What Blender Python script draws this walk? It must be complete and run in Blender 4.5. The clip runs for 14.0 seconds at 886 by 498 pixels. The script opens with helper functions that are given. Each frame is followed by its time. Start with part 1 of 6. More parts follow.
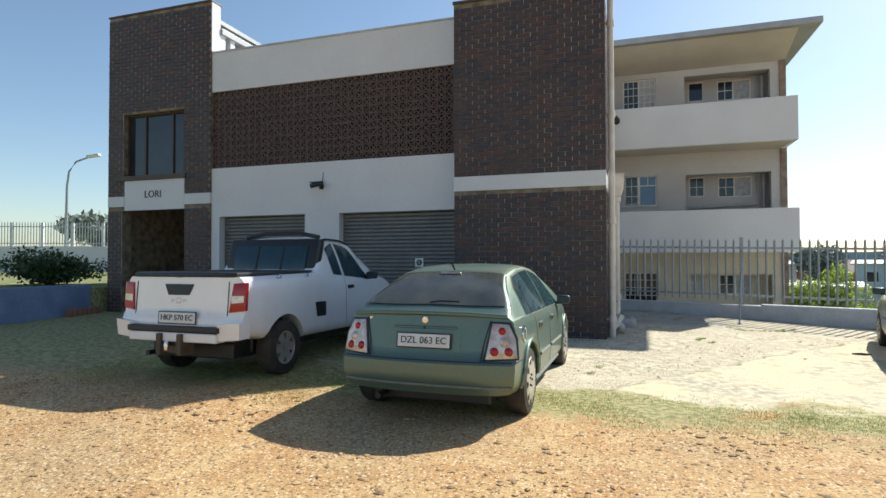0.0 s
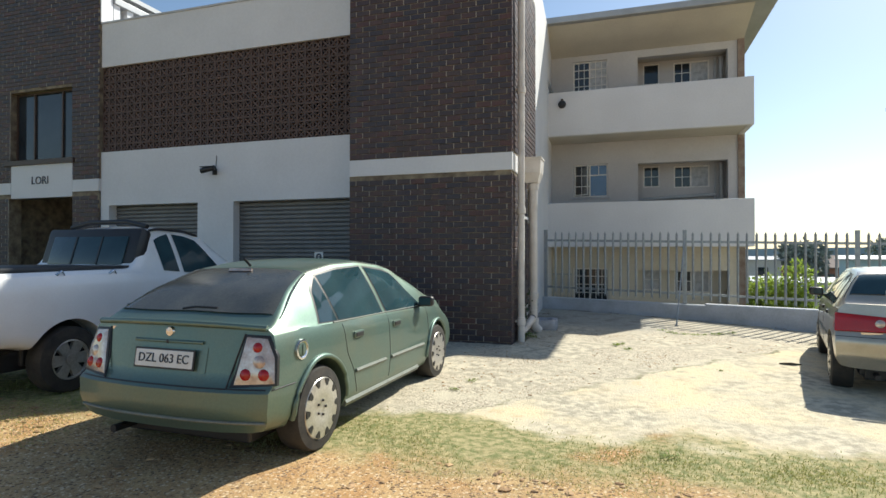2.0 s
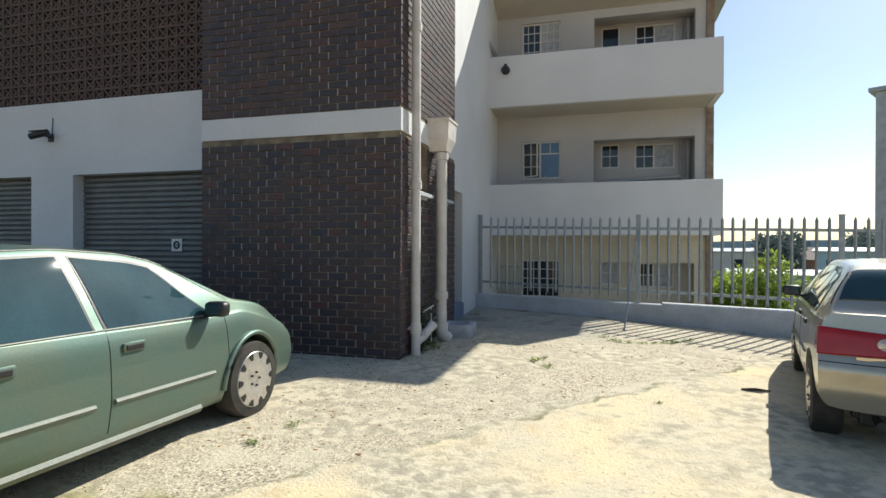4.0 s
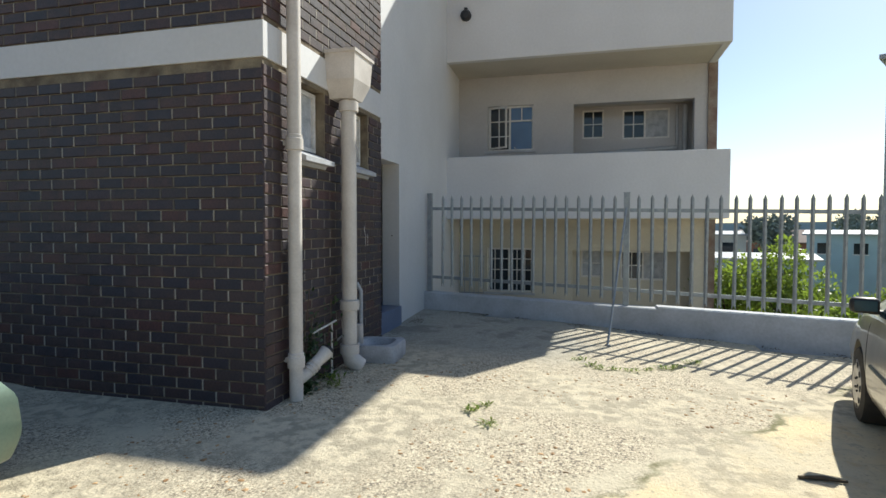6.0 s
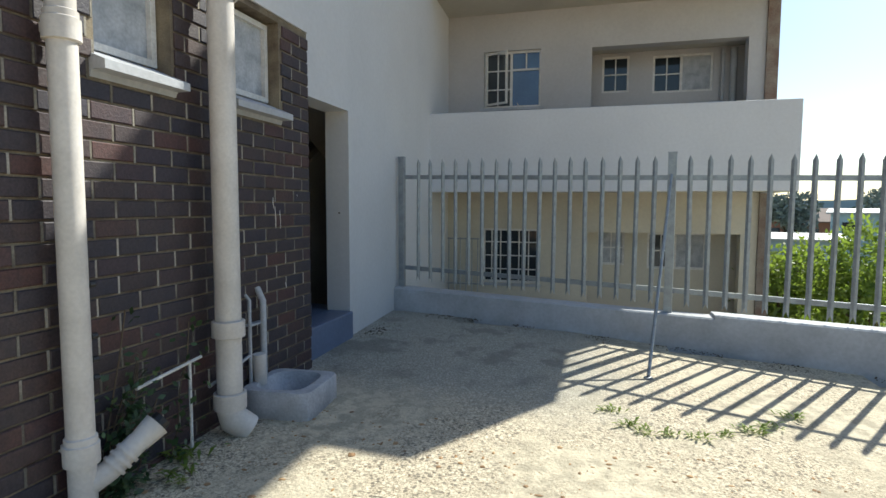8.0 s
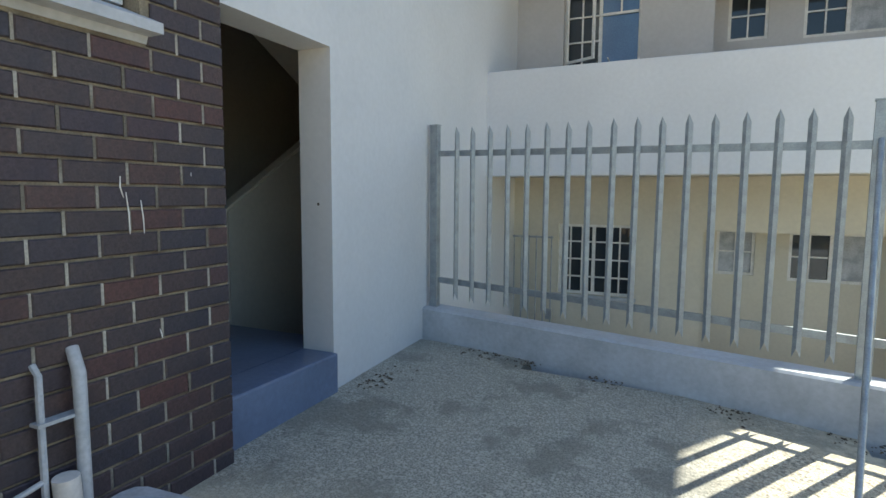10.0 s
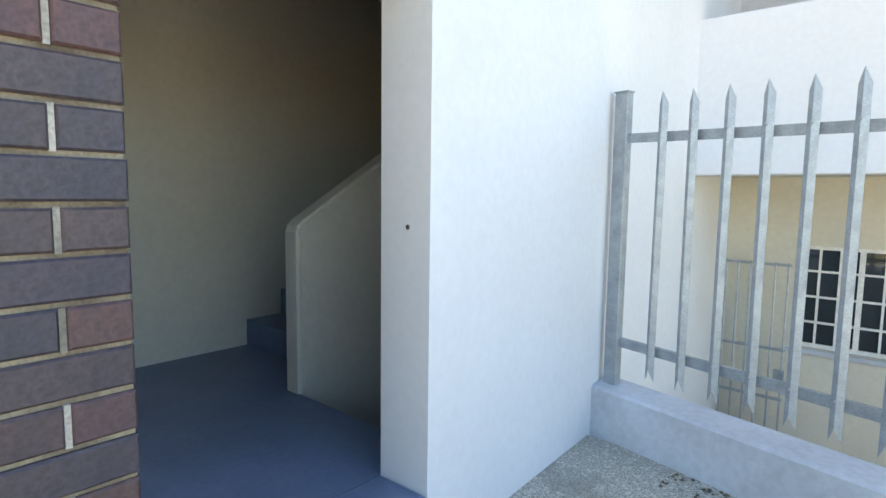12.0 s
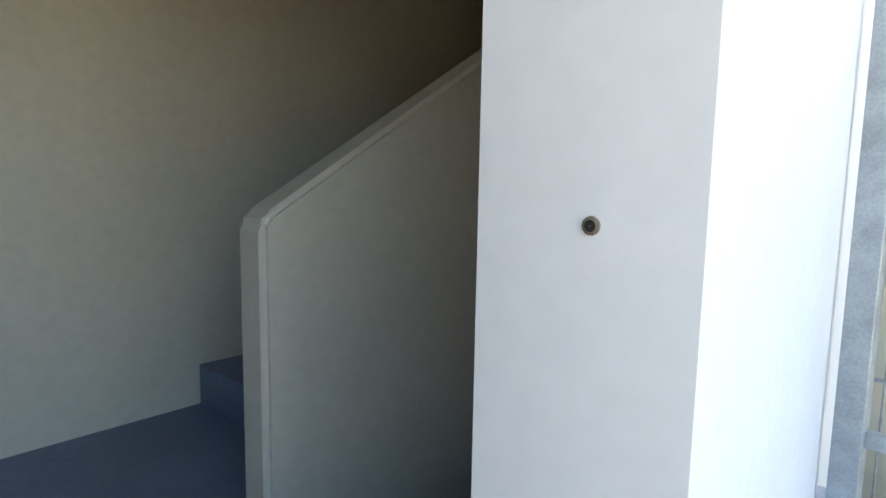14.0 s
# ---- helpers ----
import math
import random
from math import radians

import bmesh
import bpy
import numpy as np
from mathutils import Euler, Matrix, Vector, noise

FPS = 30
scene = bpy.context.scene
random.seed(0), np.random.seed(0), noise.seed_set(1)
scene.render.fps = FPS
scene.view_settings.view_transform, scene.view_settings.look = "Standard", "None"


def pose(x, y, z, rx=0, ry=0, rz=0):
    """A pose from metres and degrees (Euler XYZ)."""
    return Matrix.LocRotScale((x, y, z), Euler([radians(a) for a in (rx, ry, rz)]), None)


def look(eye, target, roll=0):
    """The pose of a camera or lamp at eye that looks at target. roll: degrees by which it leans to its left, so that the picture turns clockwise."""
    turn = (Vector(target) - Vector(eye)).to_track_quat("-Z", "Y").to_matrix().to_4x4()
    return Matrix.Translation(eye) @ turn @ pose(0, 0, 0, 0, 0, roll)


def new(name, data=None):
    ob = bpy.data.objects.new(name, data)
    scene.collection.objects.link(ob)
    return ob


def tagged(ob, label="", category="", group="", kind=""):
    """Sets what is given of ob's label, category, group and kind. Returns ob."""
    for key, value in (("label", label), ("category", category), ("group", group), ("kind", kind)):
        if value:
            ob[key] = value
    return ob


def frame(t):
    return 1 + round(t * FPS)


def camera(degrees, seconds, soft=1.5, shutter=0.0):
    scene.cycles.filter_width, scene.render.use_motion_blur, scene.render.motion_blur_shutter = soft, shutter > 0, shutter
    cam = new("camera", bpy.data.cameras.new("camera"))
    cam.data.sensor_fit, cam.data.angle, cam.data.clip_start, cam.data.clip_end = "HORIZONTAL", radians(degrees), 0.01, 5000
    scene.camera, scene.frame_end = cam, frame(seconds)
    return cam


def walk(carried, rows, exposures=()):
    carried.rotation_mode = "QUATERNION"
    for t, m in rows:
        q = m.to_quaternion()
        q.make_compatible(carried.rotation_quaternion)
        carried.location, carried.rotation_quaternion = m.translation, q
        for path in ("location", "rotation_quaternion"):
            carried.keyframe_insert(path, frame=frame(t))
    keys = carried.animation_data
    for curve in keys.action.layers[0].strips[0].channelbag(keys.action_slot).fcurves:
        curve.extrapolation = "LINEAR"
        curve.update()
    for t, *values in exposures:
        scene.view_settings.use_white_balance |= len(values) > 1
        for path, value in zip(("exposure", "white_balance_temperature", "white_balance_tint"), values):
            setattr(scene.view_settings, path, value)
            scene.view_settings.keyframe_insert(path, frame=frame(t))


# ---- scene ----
cam = camera(76.9, 14.0)
METRES, EYE, TILT, LEAN, TURN = 14.0, 1.468, 0.0, 0.0, 18.2
ROWS = [
    (0.0, 0.0, 0.0, 0.0, 0.0, 1.14, 0.13),
    (0.5, 0.0331, 0.0118, 0.0009, -0.05, 0.95, 0.11),
    (1.0, 0.0647, 0.0298, -0.0, 0.05, 0.81, 0.09),
    (1.5, 0.0945, 0.0545, 0.0003, -0.0, 0.68, 0.03),
    (2.0, 0.123, 0.0835, -0.0002, -0.36, 0.55, -0.04),
    (2.5, 0.1479, 0.1161, -0.0011, -0.88, 0.5, -0.13),
    (3.0, 0.1726, 0.1507, -0.0029, -1.53, 0.42, -0.16),
    (3.5, 0.1965, 0.1876, -0.0037, -1.7, -0.01, -0.16),
    (4.0, 0.2207, 0.2262, -0.0036, -2.02, -0.31, -0.17),
    (6.5, 0.2926, 0.4229, 0.0015, -3.49, -3.01, -0.01),
    (7.0, 0.3002, 0.4624, -0.0018, -3.39, -3.9, -0.06),
    (9.5, 0.3412, 0.646, 0.0003, 2.54, -5.07, -0.31),
    (10.0, 0.3471, 0.6801, -0.0014, 6.6, -5.54, -0.37),
    (10.5, 0.3497, 0.7134, -0.0006, 12.27, -5.75, -0.49),
    (11.0, 0.345, 0.7463, 0.0006, 16.46, -5.76, -0.59),
    (11.5, 0.337, 0.7754, 0.0027, 20.16, -5.84, -0.77),
    (12.0, 0.324, 0.8011, 0.0028, 23.06, -5.83, -0.78),
    (12.5, 0.3086, 0.8242, 0.0006, 23.99, -5.87, -0.98),
    (13.0, 0.2949, 0.844, -0.0014, 24.57, -5.7, -1.12),
    (13.5, 0.2804, 0.8643, -0.002, 24.23, -6.25, -1.12),
    (14.0, 0.2682, 0.8858, -0.0034, 23.7, -6.5, -1.0),
]
STOPS = [(t, e, (6450 if t < 9 else 6280) + 90 * max(t - 9.5, 0), (5 if t < 9 else 2) + max(t - 9.5, 0)) for t, e in ((0.0, 0.5), (2.0, 0.42), (4.0, 0.34), (7.0, 0.42), (9.5, 1.05), (10.0, 1.28), (10.5, 1.7), (11.0, 1.98), (12.0, 2.62), (13.0, 2.95), (14.0, 3.1))]
walk(cam, [(t, pose(0, 0, EYE, TILT, LEAN, TURN) @ pose(METRES * x, METRES * y, METRES * z, 90 + pitch, roll, yaw)) for t, x, y, z, yaw, pitch, roll in ROWS], STOPS)

# ---- daylight ----
TO_SUN = Vector((4.5, 7.15, 7.5)).normalized()
world = bpy.data.worlds.new("sky")
scene.world = world
world.use_nodes = True
sky = world.node_tree.nodes.new("ShaderNodeTexSky")
sky.sky_type, sky.sun_disc = "NISHITA", False
sky.sun_elevation = math.asin(TO_SUN.z)
sky.sun_rotation = math.atan2(TO_SUN.x, TO_SUN.y)
sky.air_density, sky.dust_density, sky.ozone_density = 1.0, 0.6, 1.5
background = world.node_tree.nodes["Background"]
background.inputs["Strength"].default_value = 0.106
world.node_tree.links.new(sky.outputs[0], background.inputs["Color"])
sun_data = bpy.data.lights.new("sun", "SUN")
sun_data.energy, sun_data.angle, sun_data.color = 5.0, radians(0.5), (1.0, 0.95, 0.86)
sun = new("sun", sun_data)
sun.matrix_world = look(TO_SUN * 60, (0, 0, 0))


# ---- materials ----
def material(name, color, rough=0.6, metal=0.0, second=None, scale=8.0, bump=0.0, bump_scale=60.0, spread=0.0, coat=0.0, fine=0.12, contrast=(0.35, 0.68)):
    """A surface with stains at one size and grain at another; spread varies whole pieces."""
    m = bpy.data.materials.new(name)
    m.use_nodes = True
    t = m.node_tree
    n, link = t.nodes, t.links.new
    b = n["Principled BSDF"]
    b.inputs["Roughness"].default_value = rough
    b.inputs["Metallic"].default_value = metal
    b.inputs["Coat Weight"].default_value = coat
    b.inputs["Coat Roughness"].default_value = 0.04
    co = n.new("ShaderNodeTexCoord")
    big = n.new("ShaderNodeTexNoise")
    big.inputs["Scale"].default_value, big.inputs["Detail"].default_value = scale, 5
    link(co.outputs["Object"], big.inputs["Vector"])
    ramp = n.new("ShaderNodeMapRange")
    ramp.inputs["From Min"].default_value, ramp.inputs["From Max"].default_value = contrast
    link(big.outputs["Fac"], ramp.inputs["Value"])
    mix = n.new("ShaderNodeMix")
    mix.data_type = "RGBA"
    mix.inputs["A"].default_value = (*color, 1)
    mix.inputs["B"].default_value = (*(second or [c * 0.85 for c in color]), 1)
    link(ramp.outputs[0], mix.inputs["Factor"])
    small = n.new("ShaderNodeTexNoise")
    small.inputs["Scale"].default_value, small.inputs["Detail"].default_value = bump_scale, 6
    link(co.outputs["Object"], small.inputs["Vector"])
    grain = n.new("ShaderNodeMapRange")
    grain.inputs["To Min"].default_value, grain.inputs["To Max"].default_value = 1 - fine, 1 + fine
    grain.inputs["From Min"].default_value, grain.inputs["From Max"].default_value = 0.3, 0.7
    link(small.outputs["Fac"], grain.inputs["Value"])
    shade = n.new("ShaderNodeVectorMath")
    shade.operation = "SCALE"
    link(mix.outputs["Result"], shade.inputs[0])
    link(grain.outputs[0], shade.inputs["Scale"])
    out = shade.outputs[0]
    if spread:
        info = n.new("ShaderNodeObjectInfo")
        geo = n.new("ShaderNodeNewGeometry")
        add = n.new("ShaderNodeMath")
        add.operation = "ADD"
        link(info.outputs["Random"], add.inputs[0])
        link(geo.outputs["Random Per Island"], add.inputs[1])
        frac = n.new("ShaderNodeMath")
        frac.operation = "FRACT"
        link(add.outputs[0], frac.inputs[0])
        cr = n.new("ShaderNodeValToRGB")
        tones = spread if isinstance(spread, list) else [(0.7,) * 3, (1.25,) * 3]
        while len(cr.color_ramp.elements) < len(tones):
            cr.color_ramp.elements.new(0.5)
        for k, (e, c) in enumerate(zip(cr.color_ramp.elements, tones)):
            e.position, e.color = k / (len(tones) - 1), (*c, 1)
        link(frac.outputs[0], cr.inputs[0])
        times = n.new("ShaderNodeVectorMath")
        times.operation = "MULTIPLY"
        link(out, times.inputs[0])
        link(cr.outputs[0], times.inputs[1])
        out = times.outputs[0]
    link(out, b.inputs["Base Color"])
    if bump:
        bp = n.new("ShaderNodeBump")
        bp.inputs["Strength"].default_value, bp.inputs["Distance"].default_value = 0.6, bump
        link(small.outputs["Fac"], bp.inputs["Height"])
        link(bp.outputs[0], b.inputs["Normal"])
    return m


BRICK = material("dark_clinker_brick", (0.062, 0.044, 0.043), 0.55, second=(0.04, 0.032, 0.037), scale=9, bump=0.004, bump_scale=90, fine=0.3,
                 spread=[(0.75, 0.85, 1.05), (1.1, 1.05, 1.05), (0.7, 0.85, 1.1), (1.3, 1.05, 0.95), (0.95, 0.95, 1.0), (1.6, 1.0, 0.88), (0.7, 0.85, 1.15), (1.45, 1.1, 0.95)])
MORTAR = material("pale_mortar", (0.27, 0.225, 0.155), 0.9, second=(0.1, 0.075, 0.055), scale=6, bump=0.004, bump_scale=140, fine=0.2)
PERPEND = material("whitish_upright_joint", (0.4, 0.37, 0.32), 0.9, second=(0.14, 0.125, 0.1), scale=2.6, bump=0.003, bump_scale=120, fine=0.25, contrast=(0.4, 0.6))
WHITE = material("white_wall_paint", (0.68, 0.68, 0.69), 0.7, second=(0.6, 0.6, 0.61), scale=0.9, bump=0.002, bump_scale=25, fine=0.03, contrast=(0.3, 0.8))
CREAM = material("cream_wall_paint", (0.53, 0.5, 0.43), 0.75, second=(0.46, 0.43, 0.37), scale=1.1, bump=0.004, bump_scale=25, fine=0.04)
UPPER = material("off_white_wall_paint", (0.52, 0.51, 0.51), 0.75, second=(0.45, 0.44, 0.44), scale=0.8, bump=0.003, bump_scale=25, fine=0.04)
# lower storey cream, lightened to carry the glow bounced off the ground
LOWCREAM = material("cream_paint_with_bounce_light", (0.62, 0.58, 0.475), 0.75, second=(0.54, 0.5, 0.41), scale=0.9, bump=0.003, bump_scale=25, fine=0.04)
HALL = material("pale_hall_plaster", (0.64, 0.6, 0.5), 0.75, second=(0.57, 0.53, 0.45), scale=0.9, bump=0.003, bump_scale=25, fine=0.04)
KERB = material("grey_kerb_paint", (0.5, 0.52, 0.56), 0.7, second=(0.38, 0.39, 0.41), scale=2.5, bump=0.006, bump_scale=30, fine=0.08)
STEP = material("blue_grey_floor_paint", (0.15, 0.19, 0.29), 0.35, second=(0.115, 0.145, 0.22), scale=2, bump=0.003, bump_scale=30, fine=0.08)
BLUEWALL = material("blue_painted_plaster", (0.2, 0.28, 0.45), 0.75, second=(0.15, 0.2, 0.32), scale=2, bump=0.006, bump_scale=30)
TERRA = material("terracotta_screen_block", (0.11, 0.072, 0.062), 0.8, second=(0.075, 0.052, 0.045), scale=6, bump=0.003, spread=True)
BRICKEND = material("brown_end_brick", (0.2, 0.13, 0.1), 0.85, second=(0.3, 0.26, 0.21), scale=5, bump=0.004, fine=0.25)
# inner walls: the rooms' lack of light is put into this dark grey
DARKROOM = material("plaster_darkened_as_unlit", (0.12, 0.11, 0.1), 0.9, scale=2)
STEEL = material("galvanised_steel", (0.36, 0.39, 0.41), 0.45, 0.5, second=(0.27, 0.29, 0.31), scale=14, bump=0.001, bump_scale=120, fine=0.12)
ROLLER = material("grey_roller_door_steel", (0.18, 0.18, 0.18), 0.5, 0.2, second=(0.14, 0.14, 0.14), scale=3)
FRAME = material("white_window_paint", (0.75, 0.74, 0.72), 0.45, second=(0.62, 0.6, 0.56), scale=10)
DARKFRAME = material("brown_window_timber", (0.07, 0.045, 0.035), 0.5, scale=12)
PVC = material("cream_pipe_paint", (0.68, 0.64, 0.6), 0.5, second=(0.54, 0.5, 0.46), scale=4, bump=0.001, fine=0.06)
PVCGREY = material("grey_pipe_paint", (0.45, 0.46, 0.48), 0.5, second=(0.36, 0.37, 0.38), scale=4)
CONCRETE_TUB = material("pale_concrete_tub", (0.5, 0.5, 0.52), 0.8, second=(0.36, 0.36, 0.38), scale=7, bump=0.004)
ROOF = material("grey_roof_sheet", (0.4, 0.41, 0.42), 0.5, 0.3, scale=3)
BLACK = material("black_plastic", (0.02, 0.02, 0.022), 0.45, fine=0.2)
RUBBER = material("tyre_rubber", (0.022, 0.021, 0.02), 0.8, second=(0.05, 0.043, 0.035), scale=9, bump=0.003)
CHROME = material("bright_metal", (0.75, 0.75, 0.76), 0.2, 1.0)
ALLOY = material("silver_alloy", (0.62, 0.6, 0.56), 0.35, 0.7, second=(0.5, 0.47, 0.43), scale=14)
GREENCAR = material("metallic_green_car_paint", (0.12, 0.185, 0.155), 0.46, 0.6, second=(0.155, 0.185, 0.135), scale=2.2, coat=0.45, fine=0.06, contrast=(0.42, 0.75))
WHITECAR = material("white_car_paint", (0.82, 0.82, 0.82), 0.3, second=(0.76, 0.75, 0.74), scale=2, coat=0.8, fine=0.02)
SILVERCAR = material("champagne_car_paint", (0.5, 0.455, 0.37), 0.3, 0.65, second=(0.37, 0.33, 0.25), scale=3, coat=0.6, fine=0.04)
TINT = material("tinted_car_glass", (0.014, 0.04, 0.052), 0.03, second=(0.03, 0.07, 0.085), scale=2, fine=0.08)
TINT.node_tree.nodes["Principled BSDF"].inputs["IOR"].default_value = 1.5
DUSTYGLASS = material("dusty_rear_glass", (0.045, 0.05, 0.05), 0.16, second=(0.085, 0.085, 0.075), scale=3, fine=0.15)
DULLMETAL = material("dusty_pale_trim", (0.2, 0.215, 0.185), 0.55, 0.2, second=(0.16, 0.17, 0.145), scale=8)
PANE = material("window_glass", (0.02, 0.026, 0.032), 0.05, second=(0.035, 0.045, 0.055), scale=1.2, fine=0.1)
CURTAIN = material("white_net_curtain", (0.5, 0.52, 0.55), 0.9, second=(0.32, 0.34, 0.37), scale=9)
BLUESHEET = material("blue_window_blind", (0.1, 0.19, 0.34), 0.15, scale=3)
RED = material("red_lamp_lens", (0.36, 0.008, 0.008), 0.22, coat=0.2, fine=0.05)
CLEAR = material("clear_lamp_lens", (0.62, 0.56, 0.5), 0.12, second=(0.4, 0.3, 0.25), scale=14, coat=0.8, metal=0.3)
AMBER = material("amber_lamp_lens", (0.3, 0.06, 0.012), 0.2, coat=0.3, fine=0.05)
PLATE = material("number_plate_white", (0.72, 0.72, 0.7), 0.4, fine=0.03)
INK = material("plate_lettering", (0.02, 0.03, 0.05), 0.5)
LEAF = material("shrub_leaf", (0.11, 0.17, 0.04), 0.5, second=(0.2, 0.25, 0.07), scale=2, spread=[(0.5, 0.6, 0.5), (1.0, 1.0, 1.0), (1.5, 1.35, 0.9)])
DARKLEAF = material("dark_bush_leaf", (0.03, 0.065, 0.02), 0.5, second=(0.045, 0.085, 0.03), scale=2, spread=True)
# far foliage paled and greyed: the air's haze is mixed into the colour
FARLEAF = material("hazy_distant_leaf", (0.19, 0.23, 0.2), 0.8, second=(0.25, 0.29, 0.25), scale=0.5, spread=True)
BARK = material("branch_bark", (0.12, 0.09, 0.06), 0.9, scale=9, bump=0.005)
GRASS = material("dry_grass_blade", (0.25, 0.28, 0.09), 0.7, second=(0.45, 0.4, 0.18), scale=0.8, spread=[(0.6, 0.75, 0.6), (1.0, 1.0, 1.0), (1.35, 1.2, 1.0)])
STONE = material("loose_stone", (0.45, 0.3, 0.165), 0.85, second=(0.33, 0.22, 0.13), scale=5, bump=0.004, spread=[(0.65, 0.6, 0.55), (0.9, 0.85, 0.8), (1.0, 0.9, 0.75), (1.4, 1.35, 1.25), (0.7, 0.6, 0.5)])
HOUSEWALL = material("distant_house_paint", (0.62, 0.6, 0.56), 0.8, scale=0.6)
HOUSEBLUE = material("distant_blue_wall", (0.36, 0.46, 0.6), 0.8, scale=0.6)
HOUSEPALE = material("distant_pale_blue_wall", (0.42, 0.56, 0.62), 0.8, scale=0.6)
HOUSERED = material("distant_brick_wall", (0.3, 0.14, 0.1), 0.8, scale=0.6)
HOUSEROOF = material("distant_roof_tile", (0.2, 0.14, 0.12), 0.8, scale=1)
# blue of distance painted straight onto the hills
HAZE = material("hazy_hill", (0.3, 0.38, 0.48), 1.0, second=(0.36, 0.44, 0.52), scale=0.02)



def let_light_through(m, tint, share):
    """Leaves glow a little when the sun stands behind them."""
    n, link = m.node_tree.nodes, m.node_tree.links.new
    through_leaf, mix = n.new("ShaderNodeBsdfTranslucent"), n.new("ShaderNodeMixShader")
    through_leaf.inputs["Color"].default_value = (*tint, 1)
    mix.inputs[0].default_value = share
    link(n["Principled BSDF"].outputs[0], mix.inputs[1])
    link(through_leaf.outputs[0], mix.inputs[2])
    link(mix.outputs[0], n["Material Output"].inputs["Surface"])


let_light_through(LEAF, (0.3, 0.42, 0.06), 0.45)
let_light_through(GRASS, (0.4, 0.4, 0.12), 0.3)


def ground_material():
    """Red gravelly earth, a worn grass strip, and old broken concrete, greyed for shade near the door, blended by place
    in the yard.
    """
    m = bpy.data.materials.new("yard_ground")
    m.use_nodes = True
    t = m.node_tree
    n, link = t.nodes, t.links.new
    b = n["Principled BSDF"]
    b.inputs["Roughness"].default_value = 0.92
    co = n.new("ShaderNodeTexCoord")

    def noise_at(scale, detail=6, rough=0.6):
        x = n.new("ShaderNodeTexNoise")
        x.inputs["Scale"].default_value, x.inputs["Detail"].default_value, x.inputs["Roughness"].default_value = scale, detail, rough
        link(co.outputs["Object"], x.inputs["Vector"])
        return x.outputs["Fac"]

    def pebbles(scale, out="Color"):
        x = n.new("ShaderNodeTexVoronoi")
        x.inputs["Scale"].default_value = scale
        link(co.outputs["Object"], x.inputs["Vector"])
        return x.outputs[out]

    def ramp(value, lo, hi, a=0.0, c=1.0):
        x = n.new("ShaderNodeMapRange")
        x.interpolation_type = "SMOOTHSTEP"
        for k, v in zip(("From Min", "From Max", "To Min", "To Max"), (lo, hi, a, c)):
            x.inputs[k].default_value = v
        link(value, x.inputs["Value"])
        return x.outputs[0]

    def calc(op, a, c):
        x = n.new("ShaderNodeMath")
        x.operation = op
        for k, v in enumerate((a, c)):
            if isinstance(v, (int, float)):
                x.inputs[k].default_value = v
            else:
                link(v, x.inputs[k])
        return x.outputs[0]

    def blend(f, a, c):
        x = n.new("ShaderNodeMix")
        x.data_type = "RGBA"
        link(f, x.inputs["Factor"])
        for k, v in (("A", a), ("B", c)):
            if isinstance(v, tuple):
                x.inputs[k].default_value = (*v, 1)
            else:
                link(v, x.inputs[k])
        return x.outputs["Result"]

    xyz = n.new("ShaderNodeSeparateXYZ")
    link(co.outputs["Object"], xyz.inputs[0])
    px, py = xyz.outputs[0], xyz.outputs[1]
    wob = calc("MULTIPLY", calc("SUBTRACT", noise_at(0.9, 4), 0.5), 1.6)
    wob2 = calc("MULTIPLY", calc("SUBTRACT", noise_at(3.0, 4), 0.5), 0.7)
    edge = calc("ADD", py, calc("ADD", wob, wob2))
    earth = blend(ramp(noise_at(2.2), 0.38, 0.66), (0.47, 0.26, 0.1), (0.56, 0.37, 0.17))
    earth = blend(ramp(noise_at(0.6, 5), 0.45, 0.68), earth, (0.44, 0.29, 0.14))
    earth = blend(ramp(noise_at(26, 8, 0.7), 0.5, 0.66), earth, (0.17, 0.1, 0.055))
    earth = blend(ramp(noise_at(60, 5, 0.7), 0.56, 0.66), earth, (0.7, 0.57, 0.39))
    chips = n.new("ShaderNodeSeparateColor")
    link(pebbles(42), chips.inputs[0])
    earth = blend(calc("MULTIPLY", ramp(chips.outputs[0], 0.74, 0.78), ramp(pebbles(42, "Distance"), 0.5, 0.42)), earth, (0.68, 0.52, 0.33))
    earth = blend(calc("MULTIPLY", ramp(chips.outputs[1], 0.8, 0.84), ramp(pebbles(42, "Distance"), 0.5, 0.42)), earth, (0.16, 0.1, 0.06))
    grass = blend(ramp(noise_at(14, 6), 0.35, 0.65), (0.17, 0.19, 0.06), (0.46, 0.38, 0.19))
    aggregate = blend(ramp(noise_at(95, 6, 0.75), 0.42, 0.58), (0.72, 0.62, 0.46), (0.3, 0.25, 0.18))
    grit = n.new("ShaderNodeSeparateColor")
    link(pebbles(48), grit.inputs[0])
    aggregate = blend(calc("MULTIPLY", ramp(grit.outputs[0], 0.55, 0.6), ramp(pebbles(48, "Distance"), 0.55, 0.45)), aggregate, (0.74, 0.66, 0.5))
    aggregate = blend(calc("MULTIPLY", ramp(grit.outputs[1], 0.72, 0.76), ramp(pebbles(48, "Distance"), 0.55, 0.45)), aggregate, (0.2, 0.17, 0.13))
    aggregate = blend(ramp(noise_at(1.3, 5), 0.5, 0.68), aggregate, (0.62, 0.55, 0.41))
    screed = blend(ramp(noise_at(1.8, 7), 0.35, 0.7), (0.76, 0.62, 0.39), (0.64, 0.56, 0.41))
    screed = blend(ramp(noise_at(30, 7), 0.55, 0.72), screed, (0.4, 0.34, 0.24))
    screed = blend(ramp(noise_at(3.2, 8, 0.7), 0.56, 0.64), screed, (0.7, 0.53, 0.3))
